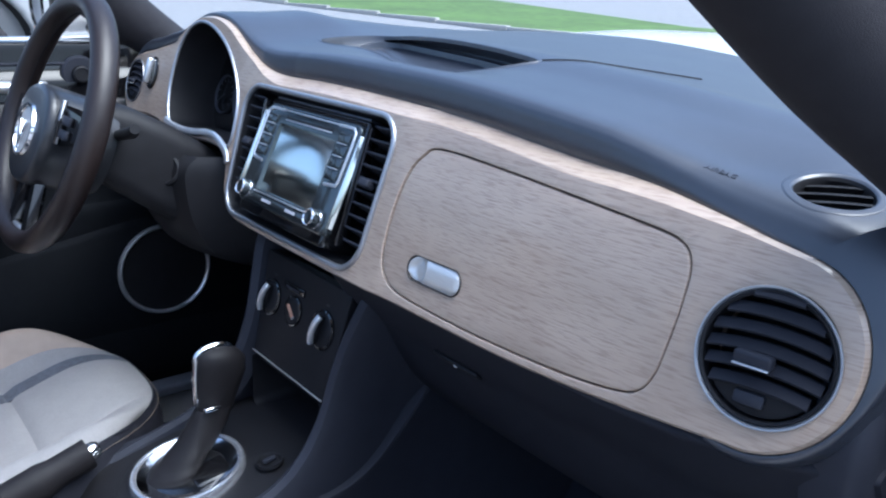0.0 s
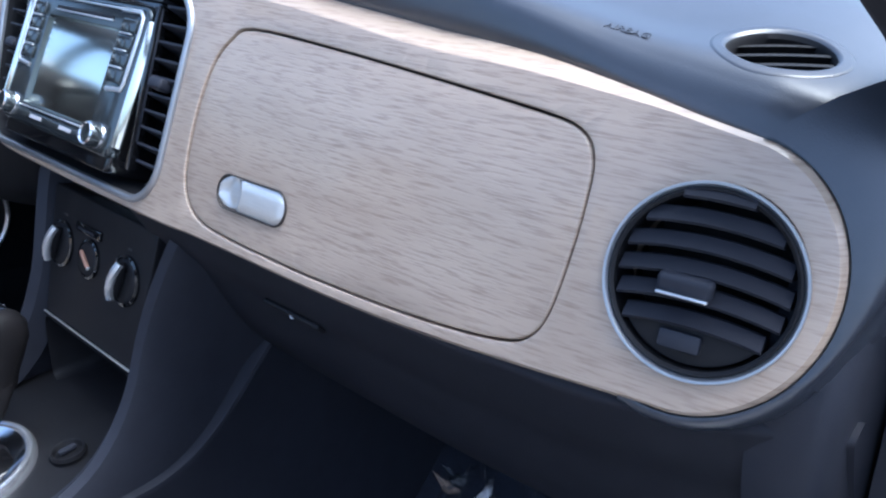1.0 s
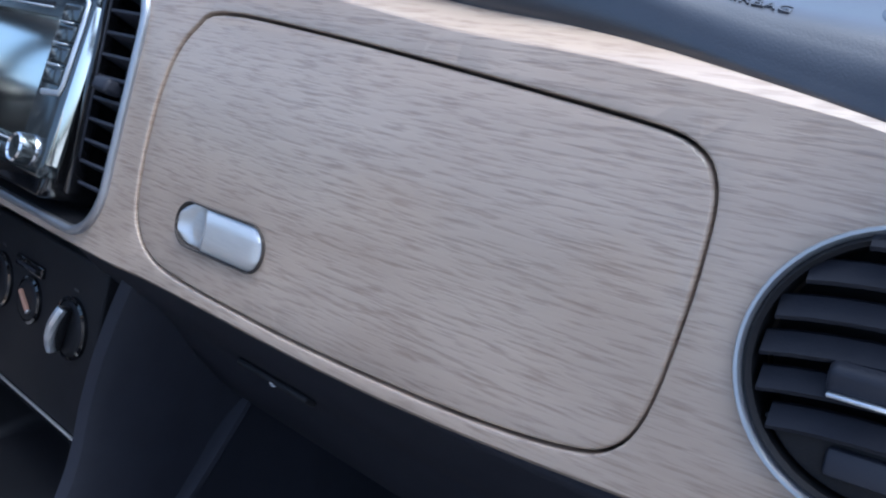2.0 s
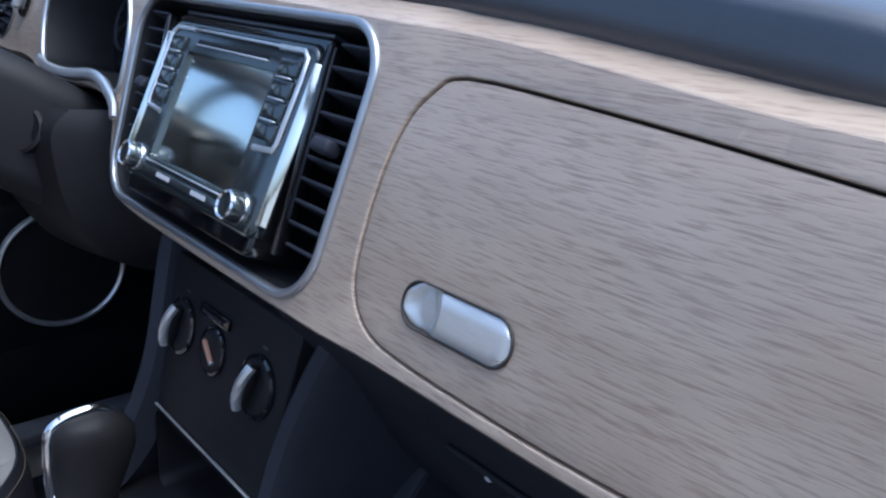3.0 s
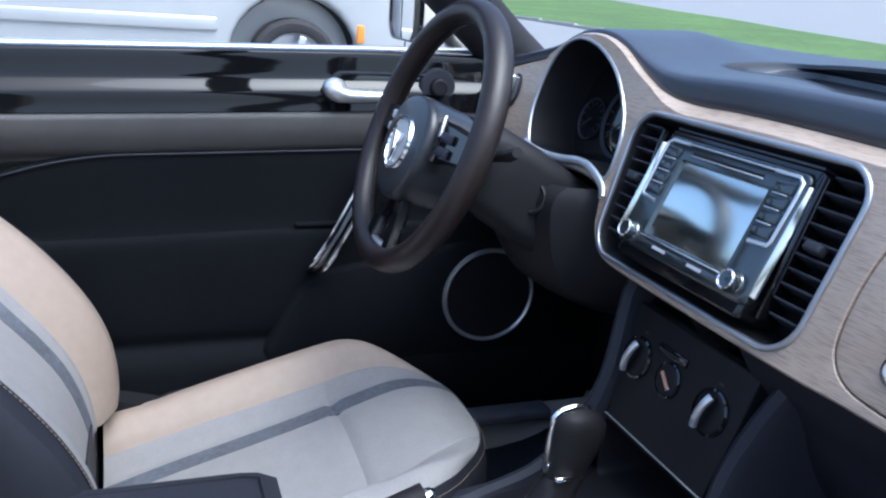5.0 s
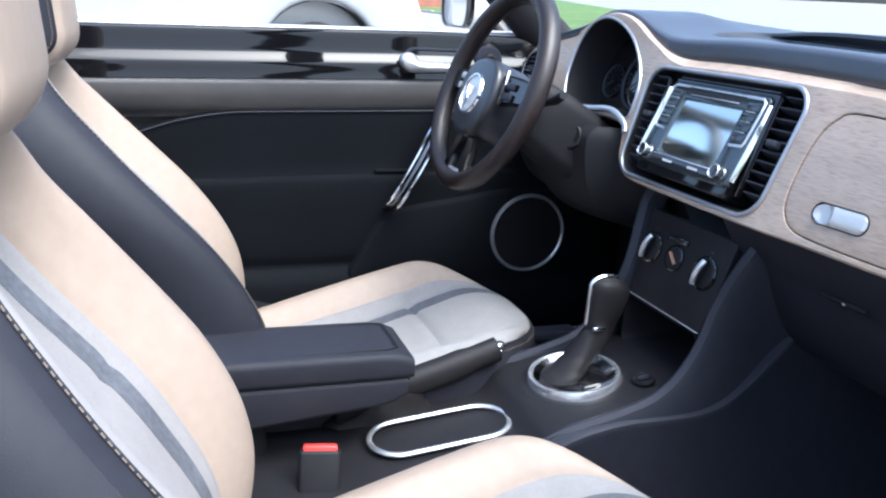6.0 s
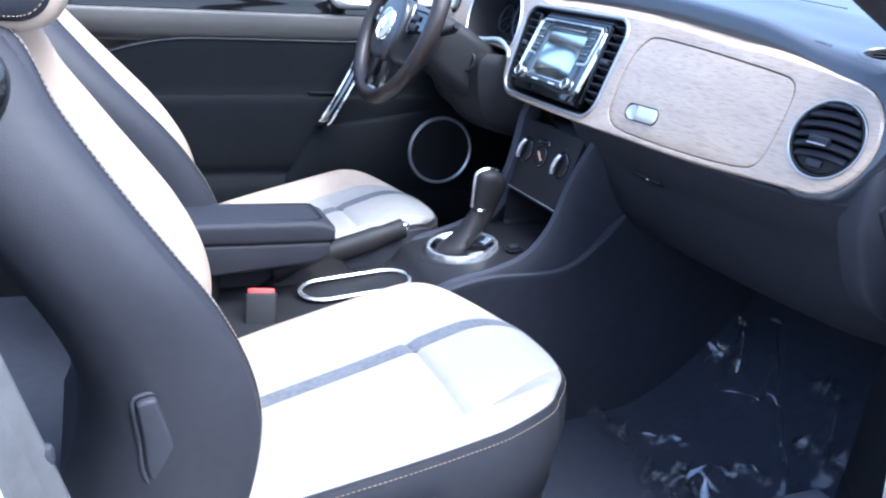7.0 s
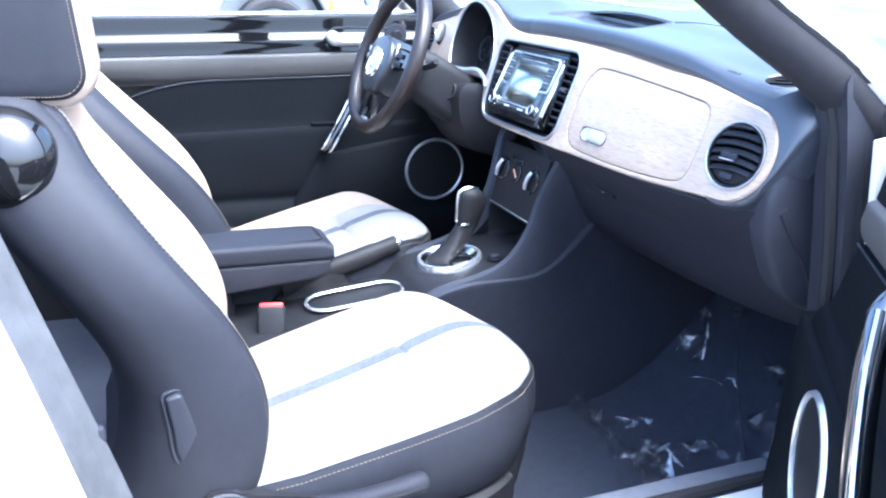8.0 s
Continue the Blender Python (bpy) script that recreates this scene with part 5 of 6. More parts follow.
    tagged(part("stitching", st, THREAD, seat), kind="stuff")
    # head restraint: a pale padded core with dark cheeks and back, edged with piping
    def cheek(x, d):
        return [Vector((x, y - 0.10 * (z - 1.062) - 0.100 * lean, z - 0.03 * lean)) for y, z in inset(rrect(-1.075, -0.900, 0.958, 1.168, 0.052, 8), d)]
    hr = part("headrest", loft([cheek(x, d) for x, d in ((-0.127, 0.016), (-0.122, 0.004), (-0.112, 0.0), (-0.06, -0.004), (0.0, -0.005), (0.06, -0.004), (0.112, 0.0), (0.122, 0.004), (0.127, 0.016))]), SEAT_TAN, seat, "beige padded headrest", 60)
    for s in (-1, 1):
        part("headrest_cheek", loft([cheek(s * x, d) for x, d in ((0.118, 0.0105), (0.1275, 0.0115), (0.1315, 0.018), (0.1340, 0.030), (0.1348, 0.046))]), SEAT_DARK, hr, "charcoal side of the headrest", 60)
        st = bmesh.new()
        line = cheek(s * 0.1312, 0.0165)
        for p, q in zip(line, line[1:] + line[:1]):
            n = max(1, round((q - p).length / 0.0045))
            for k in range(n):
                tube([p.lerp(q, (k + 0.15) / n), p.lerp(q, (k + 0.70) / n)], 0.0006, 5, False, st)
        tagged(part("headrest_stitching", st, THREAD, hr, "pale stitching"), kind="stuff")
    part("headrest_back", loft([[Vector((x, -1.078 - 0.10 * (z - 1.062) - 0.100 * lean - dy, z - 0.03 * lean)) for x, z in rrect(-w, w, 0.985 + e, 1.140 - e, 0.03, 5)] for w, e, dy in ((0.118, 0.0, -0.006), (0.118, 0.0, 0.002), (0.10, 0.016, 0.006))]), SEAT_DARK, hr)
    for x in (-0.06, 0.06):
        part("headrest_post", tube([(x, -1.0 - 0.098 * lean, 0.92 - 0.02 * lean), (x, -1.0 - 0.098 * lean, 0.99)], 0.006, 10), CHROME, hr)
    # release paddle on the outer side, shoulder lever and recliner cover
    flip = Matrix.Diagonal((side, 1, 1, 1))
    m = flip @ Matrix.Translation((0.2585, -0.826, 0.545)) @ pose(0, 0, 0, 0, 0, 90) @ pose(0, 0, 0, 90, 0, 0)
    pad = [(x, y) for x, y in smooth([(-0.010, 0.056), (0.010, 0.056), (0.0135, 0.040), (0.0165, 0.005), (0.0215, -0.030), (0.018, -0.050), (0, -0.058), (-0.018, -0.050), (-0.0215, -0.030), (-0.0165, 0.005), (-0.0135, 0.040)], 4)]
    part("recess_rim", sheet(m @ pose(0, 0, -0.003, 0, 0, 12 * side), inset(pad, -0.0045), [inset(pad, 0.0005)], 0.012, 0.002, 0.002, 3), TRIM, seat)
    part("release_paddle", sheet(m @ pose(0, 0, 0.001, 0, 0, 12 * side) @ pose(0, 0, 0, 4, 0, 0), inset(pad, 0.002), [], 0.014, 0.004, 0.002, 4, True), TRIM, seat, "dark plastic release paddle")
    ms = flip @ Matrix.Translation((0.172, -1.003 - 0.105 * lean, 0.907 - 0.035 * lean)) @ pose(0, 0, 0, 0, 78, 0)
    part("shoulder_lever", lathe([(0.058, -0.03), (0.060, 0.0), (0.055, 0.022), (0.042, 0.036), (0.022, 0.043), (0.001, 0.045)], ms @ Matrix.Diagonal((1.08, 0.98, 1, 1)), 40), PIANO, seat, "round gloss black shoulder lever")
    mr = flip @ Matrix.Translation((0.262, -0.785, 0.388)) @ Matrix.Scale(0.74, 4) @ pose(0, 0, 0, 0, 90, 0)
    part("recliner_cover", lathe([(0.075, -0.02), (0.075, 0.004), (0.068, 0.012), (0.040, 0.015), (0.036, 0.011), (0.001, 0.011)], mr, 44), TRIM, seat, "round plastic recliner cover")
    part("side_fairing", loft([[Vector((side * x, y, z)) for y, z in smooth([(-0.852, 0.38), (-0.80, 0.444), (-0.74, 0.430), (-0.66, 0.408), (-0.62, 0.392), (-0.605, 0.35), (-0.62, 0.28), (-0.74, 0.25), (-0.84, 0.28)], 4)] for x in (0.225, 0.262, 0.268)]), PLASTIC, seat)
    lever = [(0.246, -0.690, 0.388), (0.270, -0.650, 0.393), (0.282, -0.595, 0.397), (0.286, -0.535, 0.404), (0.284, -0.484, 0.409)]
    part("height_lever", tube([(side * x, y, z) for x, y, z in smooth(lever, 4, False)], [0.013] * 5 + [0.0145] * 5 + [0.015] * 3 + [0.0165] * 3 + [0.012], 12, False, None, 1.1, (1, 0, 0)), LOWER, seat, "long plastic height lever")
    part("lever_groove", tube([(side * x, y, z) for x, y, z in ((0.2995, -0.595, 0.398), (0.3022, -0.535, 0.405), (0.3005, -0.492, 0.409))], 0.0035, 6), PLASTIC, seat)
    return seat


make_seat(1, "beige and charcoal passenger seat with a striped pale cloth middle").location = (0.360, -0.45, 0.15)
make_seat(-1, "beige and charcoal driver's seat with a striped pale cloth middle").location = (-0.360, -0.378, 0.178)


# ---- doors ----
def make_door(name, label, detail=True):
    """The driver's door, closed: inner face towards +x. Built round its hinge line."""
    door = thing(name, (-0.80, 0.36, 0.3), label, "car door")
    ys = [0.30 - 1.32 * k / 60 for k in range(61)]
    def raked(y, z):
        """The front edge of the trim leans back towards the top."""
        return y - 0.24 * max(0, min(1, (z - 0.62) / 0.28)) * max(0, (y + 0.02) / 0.32)
    def rows_of(prof):
        return [[Vector((x, raked(y, z), z + 0.026 * max(-1, min(0.2, (y + 0.4) / 1.0)))) for x, z in prof] for y in ys]
    top = smooth([(-0.800, 1.010), (-0.775, 1.018), (-0.742, 1.0175), (-0.7345, 1.0155), (-0.7315, 1.010), (-0.7285, 0.990), (-0.7255, 0.972), (-0.7225, 0.965), (-0.7140, 0.951), (-0.7118, 0.944), (-0.7095, 0.928), (-0.707, 0.915)], 4, False)
    part("gloss_upper", loft(rows_of(top), False, False), DOOR_GLOSS, door, "gloss black upper door trim")
    band = smooth([(-0.711, 0.914), (-0.700, 0.910), (-0.698, 0.90), (-0.700, 0.88), (-0.710, 0.855), (-0.722, 0.842), (-0.726, 0.835)], 3, False)
    part("grey_band", loft(rows_of(band), False, False), DOOR_GREY, door, "grey upper door pad")
    def lower(y):
        crease = 0.70 + 0.03 * (y + 0.4)
        rear = max(0, (-y - 0.62) / 0.25)
        t = 0.846 + 0.026 * max(-1, min(0.2, (y + 0.4) / 1.0)) - 0.05 * rear * rear
        pts = [(-0.726, t + 0.004), (-0.716, t), (-0.711, t - 0.008), (-0.713, t - 0.06), (-0.714, crease + 0.012), (-0.706, crease), (-0.702, crease - 0.02), (-0.704, 0.60), (-0.708, 0.52), (-0.716, 0.49), (-0.700, 0.47), (-0.690, 0.44), (-0.69, 0.34), (-0.72, 0.27)]
        return [Vector((x, raked(y, z), z)) for x, z in smooth(pts, 3, False)]
    part("lower_panel", loft([lower(y) for y in ys], False, False), DOOR_DARK, door, "charcoal lower door panel")
    part("panel_seam", tube([Vector((-0.7080, lower(y)[4].y, lower(y)[4].z)) for y in ys], 0.0016, 6), TRIM, door)
    part("door_shell", loft([[Vector((x, y, z)) for x, z in smooth([(-0.80, 1.005), (-0.835, 0.985), (-0.875, 0.90), (-0.895, 0.75), (-0.89, 0.5), (-0.87, 0.30), (-0.82, 0.22), (-0.74, 0.22), (-0.71, 0.28)], 3, False)] for y in ys[::6]], False, False), WHITE_PAINT, door, "white outer door skin")
    for y in (0.305, -1.025):
        part("door_edge", loft([[Vector((x, raked(yy, z), z)) for x, z in smooth([(-0.73, 0.99), (-0.83, 0.98), (-0.875, 0.86), (-0.89, 0.6), (-0.87, 0.32), (-0.80, 0.23), (-0.73, 0.26), (-0.715, 0.45), (-0.735, 0.8)], 3)] for yy in (y - 0.006, y + 0.006)]), RUBBER, door)
    # front lower pocket with the loudspeaker
    pocket = smooth([(0.29, 0.66), (0.20, 0.680), (0.0, 0.672), (-0.14, 0.650), (-0.27, 0.628), (-0.33, 0.600), (-0.385, 0.50), (-0.40, 0.46), (-0.36, 0.38), (-0.2, 0.34), (0.1, 0.32), (0.29, 0.33)], 4)
    part("speaker_pod", loft([[Vector((x, y, z)) for y, z in inset(pocket, d)] for x, d in ((-0.72, -0.004), (-0.700, 0.0), (-0.694, 0.004), (-0.690, 0.012))]), DOOR_DARK, door)
    m = Matrix.Translation((-0.690, 0.042, 0.560)) @ pose(0, 0, 0, 0, 90, 0) @ pose(0, 0, 0, 0, 0, 0)
    ring = part("speaker_ring", lathe([(0.0895, 0.000), (0.0895, 0.004), (0.0925, 0.007), (0.0965, 0.006), (0.0985, 0.0)], m, 72, False), CHROME, door, "bright ring round the door speaker")
    part("speaker_grille", lathe([(0.001, 0.003), (0.05, 0.0028), (0.0895, 0.001)], m, 48, False), PLASTIC, ring, "black speaker grille")
    # pull bar
    bar = [(-0.694, -0.316, 0.628), (-0.668, -0.306, 0.648), (-0.660, -0.275, 0.705), (-0.662, -0.225, 0.800), (-0.672, -0.185, 0.868), (-0.700, -0.170, 0.890)]
    pull = part("pull_handle", tube(smooth(bar, 5, False), 0.0125, 12, False, None, 0.75), DARK_CHROME, door, "dark chrome pull handle with bright edges")
    for o in (-0.012, 0.012):
        part("pull_trim", tube([(x + 0.006, y + o, z - o * 0.4) for x, y, z in smooth(bar[:-1], 5, False)], 0.0048, 8), BRIGHT, pull)
    # door opener in its bezel
    mo = Matrix.Translation((-0.719, -0.185, 0.960)) @ pose(0, 0, 0, 0, 90, 0) @ pose(0, 0, 0, 0, 0, 90)
    part("opener_bezel", sheet(mo @ Matrix.Translation((0, 0, 0.004)), rrect(-0.100, 0.100, -0.027, 0.027, 0.024, 6), [rrect(-0.094, 0.094, -0.022, 0.022, 0.019, 6)], 0.02, 0.002, 0.002, 3), TRIM, door)
    part("opener_cup", sheet(mo @ Matrix.Translation((0, 0, -0.004)), rrect(-0.096, 0.096, -0.024, 0.024, 0.02, 6), [], 0.004, 0.001, 0.001, 2, True), PIANO, door)
    op = [(-0.712, -0.283, 0.972), (-0.704, -0.278, 0.958), (-0.698, -0.262, 0.948), (-0.696, -0.22, 0.947), (-0.697, -0.175, 0.948), (-0.702, -0.15, 0.949)]
    part("door_opener", tube(smooth(op, 4, False), [0.012, 0.017, 0.021, 0.023, 0.024, 0.024, 0.023, 0.021, 0.018, 0.016, 0.015, 0.0145, 0.014, 0.0135, 0.013, 0.013, 0.012, 0.012, 0.011, 0.010, 0.008], 12, False, None, 0.8), CHROME, door, "satin chrome door opener")
    mk = Matrix.Translation((-0.716, -0.085, 0.965)) @ pose(0, 0, 0, 0, 90, 0)
    part("mirror_control_plate", lathe([(0.001, 0.004), (0.030, 0.004), (0.034, 0.0), (0.034, -0.008)], mk, 32, False), TRIM, door)
    part("mirror_control", lathe([(0.016, 0.004), (0.0155, 0.014), (0.012, 0.016), (0.011, 0.0145), (0.001, 0.0145)], mk, 28, False), PLASTIC, door)
    part("pocket_lip", rbox((-0.708, -0.30, 0.712), (0.010, 0.09, 0.010), 0.004, 3), DOOR_DARK, door)
    # low glass edge still standing out of the slot, and its seal
    part("belt_trim", rbox((-0.800, -0.36, 1.014), (0.034, 1.28, 0.018), 0.007, 3, pose(0, 0, 0, 1.4, 0, 0)), CHROME, door, "satin metal strip along the window slot")
    return door


make_door("driver_door", "closed driver's door with gloss black and charcoal trim")


def mirrored_door():
    """The passenger's door is the other's mirror image, swung open on its hinge."""
    door = make_door("passenger_door", "white passenger's door standing open, charcoal inside")
    for o in door.children_recursive:
        o.data.transform(Matrix.Diagonal((-1, 1, 1, 1)))
        o.data.flip_normals()
    turn = Matrix.Translation((0.879, 0.228, 0.285)) @ pose(0, 0, 0, 0, 0, 53) @ Matrix.Translation((-0.88, -0.285, -0.3))
    for o in door.children_recursive:
        o.data.transform(turn)
    door.location = (0.88, 0.23, 0.3)
    for o in door.children:
        o.matrix_parent_inverse = Matrix.Translation((0.88, 0.23, 0.3)).inverted()
    return door


mirrored_door()


# wing mirror outside the driver's window
def make_mirror():
    mi = thing("wing_mirror", (-0.90, 0.05, 1.0), "black driver's wing mirror with bright glass", "mirror")
    c = Vector((-0.985, -0.04, 1.105))
    def ring(s, y):
        return [c + Vector((x * s, y, z * s)) for x, z in rrect(-0.115, 0.115, -0.075, 0.075, 0.045, 6)]
    part("mirror_housing", loft([ring(s, y) for s, y in ((0.94, -0.030), (1.0, -0.028), (1.02, 0.0), (0.95, 0.05), (0.7, 0.09), (0.2, 0.105))], True, True), WHITE_PAINT, mi)
    part("mirror_rim", loft([ring(s, y) for s, y in ((1.0, -0.027), (0.99, -0.036), (0.93, -0.036), (0.92, -0.026))], True, False), PIANO, mi)
    glass = material("mirror_silver", (0.9, 0.9, 0.9), 0.01, 1.0, vary=0.01)
    part("mirror_glass", loft([[p + Vector((0.0, -0.012 * (p.x - c.x) / 0.1, 0)) for p in ring(0.93, -0.0345)], [p + Vector((0.0, -0.012 * (p.x - c.x) / 0.1, 0)) for p in ring(0.9, -0.030)]]), glass, mi, "mirror glass")
    part("mirror_foot", tube([(-0.80, 0.02, 1.0), (-0.87, 0.01, 1.03), (-0.93, 0.0, 1.07)], [0.03, 0.026, 0.03], 12, False, None, 0.8), PIANO, mi)


make_mirror()

# ---- body, windscreen, floor ----
body = thing("convertible_car", (0, 0, 0.2), "white convertible car body with its roof down", "car")
PILLAR = [(0.770, 0.21, 0.900), (0.756, 0.132, 0.978), (0.746, 0.050, 1.043), (0.704, -0.045, 1.113), (0.672, -0.142, 1.187), (0.646, -0.268, 1.274), (0.612, -0.382, 1.352), (0.570, -0.455, 1.395)]


def make_body():
    for s in (-1, 1):
        rings = []
        for k, p in enumerate(smooth(PILLAR, 4, False)):
            c = Vector((s * p[0], p[1], p[2]))
            t = k / 28
            w, h = 0.056 - 0.010 * t, 0.044
            rings.append([c + Vector((s * (w * math.cos(a)), h * 0.55 * math.sin(a), h * math.sin(a) - 0.012 * math.cos(a))) for a in (2 * math.pi * j / 16 for j in range(16))])
        part("pillar_trim", loft(rings), PILLAR_TRIM, body, "dark windscreen pillar trim")
        rings = []
        for k, p in enumerate(smooth(PILLAR, 4, False)):
            c = Vector((s * (p[0] + 0.044), p[1] + 0.016, p[2] + 0.004))
            rings.append([c + Vector((s * 0.014 * math.cos(a), 0.012 * math.sin(a), 0.016 * math.sin(a))) for a in (2 * math.pi * j / 10 for j in range(10))])
        part("pillar_seal", loft(rings), RUBBER, body, "black rubber seal")
        rings = []
        for k, p in enumerate(smooth(PILLAR, 4, False)):
            c = Vector((s * (p[0] + 0.040), p[1] + 0.034, p[2] + 0.002))
            rings.append([c + Vector((s * 0.026 * math.cos(a), 0.024 * math.sin(a), 0.018 * math.sin(a))) for a in (2 * math.pi * j / 12 for j in range(12))])
        part("pillar_paint", loft(rings), WHITE_PAINT, body, "white painted pillar")
    rings = []
    for k in range(25):
        x = -0.60 + 1.20 * k / 24
        b = 1 - (x / 0.60) ** 2
        c = Vector((x, -0.455 + 0.06 * b, 1.395 + 0.035 * b))
        rings.append([c + Vector((0, 0.05 * math.cos(a), 0.022 * math.sin(a) - 0.02 * math.cos(a))) for a in (2 * math.pi * j / 14 for j in range(14))])
    part("windscreen_header", loft(rings), PILLAR_TRIM, body, "dark windscreen header")
    # glass
    bm = bmesh.new()
    rows = []
    path = smooth(PILLAR, 4, False)
    for i in range(17):
        t = i / 16
        x0, y0, z0 = path[4 + round(24 * t)]
        rows.append([bm.verts.new((x0 * u, y0 + 0.05 + (0.44 * (1 - t) + 0.07) * (1 - u * u), z0 + 0.02 + 0.045 * (1 - u * u))) for u in (k / 12 for k in range(-12, 13))])
    for a, b in zip(rows, rows[1:]):
        for k in range(24):
            bm.faces.new((a[k], a[k + 1], b[k + 1], b[k]))
    glass = part("windscreen", bm, GLASS, body, "clear windscreen")
    glass.visible_shadow = False
    # bonnet and wings ahead of the glass
    rows = []
    for j in range(15):
        t = j / 14
        y = 0.62 + 1.25 * t
        rows.append([Vector((x, y + 0.10 * (1 - (x / 0.85) ** 2) * (1 - t) , 1.048 + 0.030 * math.sin(min(t / 0.3, 1) * math.pi / 2) - 0.17 * abs(x / 0.85) ** 3.5 - 0.60 * max(0, t - 0.3) ** 2)) for x in (0.85 * k / 12 for k in range(-12, 13))])
    part("bonnet", loft(rows, False, False), WHITE_PAINT, body, "white bonnet")
    part("cowl", loft([[Vector((x, 0.63 + 0.13 * (1 - (x / 0.8) ** 2) + dy, 1.036 - 0.09 * (x / 0.85) ** 2 + dz)) for x in (0.8 * k / 10 for k in range(-10, 11))] for dy, dz in ((-0.06, -0.03), (-0.02, 0.0), (0.03, 0.002), (0.06, -0.02))], False, False), RUBBER, body)
    # wings and nose ahead of the door openings
    def bonnet_edge(t):
        return 1.048 + 0.030 * math.sin(min(t / 0.3, 1) * math.pi / 2) - 0.17 - 0.60 * max(0, t - 0.3) ** 2
    for s in (-1, 1):
        rings = []
        for k in range(19):
            t = k / 18
            y = 0.42 + 1.53 * t
            tb = max(0, (y - 0.62) / 1.25)
            ze = bonnet_edge(tb) - 0.006
            nose = max(0, (t - 0.72) / 0.28) ** 2 * 0.16
            rings.append([Vector((s * x, y, z)) for x, z in smooth([(0.80 - nose, ze - 0.02), (0.845 - nose, ze), (0.875 - nose, ze - 0.03), (0.893 - nose, ze - 0.12), (0.900 - nose, 0.60), (0.893 - nose, 0.42), (0.87 - nose, 0.26), (0.80 - nose, 0.22)], 3, False)])
        part("wing", loft(rings, False, False), WHITE_PAINT, body, "white front wing")
    nose = []
    for k, (z, y) in enumerate(((0.79, 1.860), (0.75, 1.90), (0.70, 1.95), (0.60, 2.02), (0.45, 2.04), (0.32, 2.00), (0.22, 1.92))):
        nose.append([Vector((x, y - 0.16 * abs(x / 0.85) ** 3 * min(k, 1), min(z - 0.03 * abs(x / 0.85) ** 2, 0.784 - 0.17 * abs(x / 0.85) ** 3.5 - 0.014 * k))) for x in (0.85 * q / 12 for q in range(-12, 13))])
    part("nose", loft(nose, False, False), WHITE_PAINT, body, "white rounded nose")
    for s in (-1, 1):
        part("hinge_pillar", loft([[Vector((s * x, y, z)) for y, z in smooth([(0.26, 0.20), (0.17, 0.28), (0.140, 0.42), (0.130, 0.55), (0.108, 0.72), (0.076, 0.90), (0.058, 0.975), (0.050, 1.030), (0.12, 1.015), (0.44, 0.98), (0.45, 0.5), (0.44, 0.2)], 3)] for x in (0.742, 0.772, 0.80)]), TRIM, body, "dark hinge pillar")
        for off, r in ((0.0, 0.010), (0.034, 0.008), (0.062, 0.010)):
            part("door_seal", tube(smooth([(s * (0.752 + off * 0.3), 0.040 + off * 0.7, 1.045), (s * (0.772 + off * 0.5), 0.062 + off, 0.975), (s * (0.776 + off * 0.5), 0.074 + off, 0.90), (s * (0.780 + off * 0.5), 0.100 + off, 0.75), (s * (0.780 + off * 0.5), 0.130 + off, 0.50), (s * (0.775 + off * 0.5), 0.155 + off, 0.33)], 4, False), r, 8), RUBBER, body, "black door seal")
        part("wing_edge", rbox((s * 0.832, 0.118, 0.80), (0.012, 0.024, 0.30), 0.004, 2, pose(0, 0, 0, 9, 0, 0)), WHITE_PAINT, body, "white edge of the front wing")
        # sill
        part("sill", loft([[Vector((s * x, y, z)) for x, z in ((0.70, 0.12), (0.705, 0.295), (0.72, 0.312), (0.80, 0.305), (0.86, 0.285), (0.875, 0.24), (0.85, 0.12))] for y in (0.44, 0.0, -0.5, -0.98)]), WHITE_PAINT, body, "white sill")
        part("sill_plate", rbox((s * 0.668, -0.25, 0.300), (0.050, 0.88, 0.022), 0.006, 3), SILL, body, "pale grey plastic sill plate")
        part("sill_seal", tube([(s * 0.708, 0.36, 0.322), (s * 0.708, -0.5, 0.322), (s * 0.708, -0.96, 0.322)], 0.010, 8), RUBBER, body)
        # rear quarter with the edge of the door opening
        qp = smooth([(-0.87, 0.12), (-0.880, 0.32), (-0.908, 0.50), (-0.938, 0.63), (-0.988, 0.82), (-1.03, 0.94), (-1.08, 1.0), (-1.5, 1.0), (-2.3, 0.95), (-2.5, 0.5), (-2.3, 0.12)], 4)
        part("rear_quarter", loft([[Vector((s * x, y, z)) for y, z in inset(qp, d)] for x, d in ((0.80, 0.012), (0.835, 0.004), (0.855, 0.0), (0.875, 0.004), (0.885, 0.015))]), WHITE_PAINT, body, "white rear quarter panel")
        # moulded trim of the opening: a broad dusty strip with a crease, an inner lip, and a dark lining behind it
        line = smooth([(-0.846, 0.30), (-0.874, 0.46), (-0.908, 0.60), (-0.946, 0.73), (-0.982, 0.85), (-1.02, 0.98)], 5, False)
        rows = [[Vector((s * x, y + dy, z)) for y, z in line] for x, dy in ((0.856, -0.040), (0.857, -0.024), (0.850, -0.020), (0.848, -0.016), (0.838, -0.010), (0.826, -0.002), (0.822, -0.005), (0.819, -0.004), (0.808, 0.008), (0.802, 0.008), (0.798, 0.000), (0.796, -0.03))]
        part("rear_seal", loft(rows, False, False), SEAL_GREY, body, "dusty grey trim of the door opening", 24)
        part("rear_lining", loft([[Vector((s * x, y - dy, z)) for y, z in line] for x, dy in ((0.797, 0.012), (0.765, 0.05), (0.75, 0.14))], False, False), PLASTIC, body)
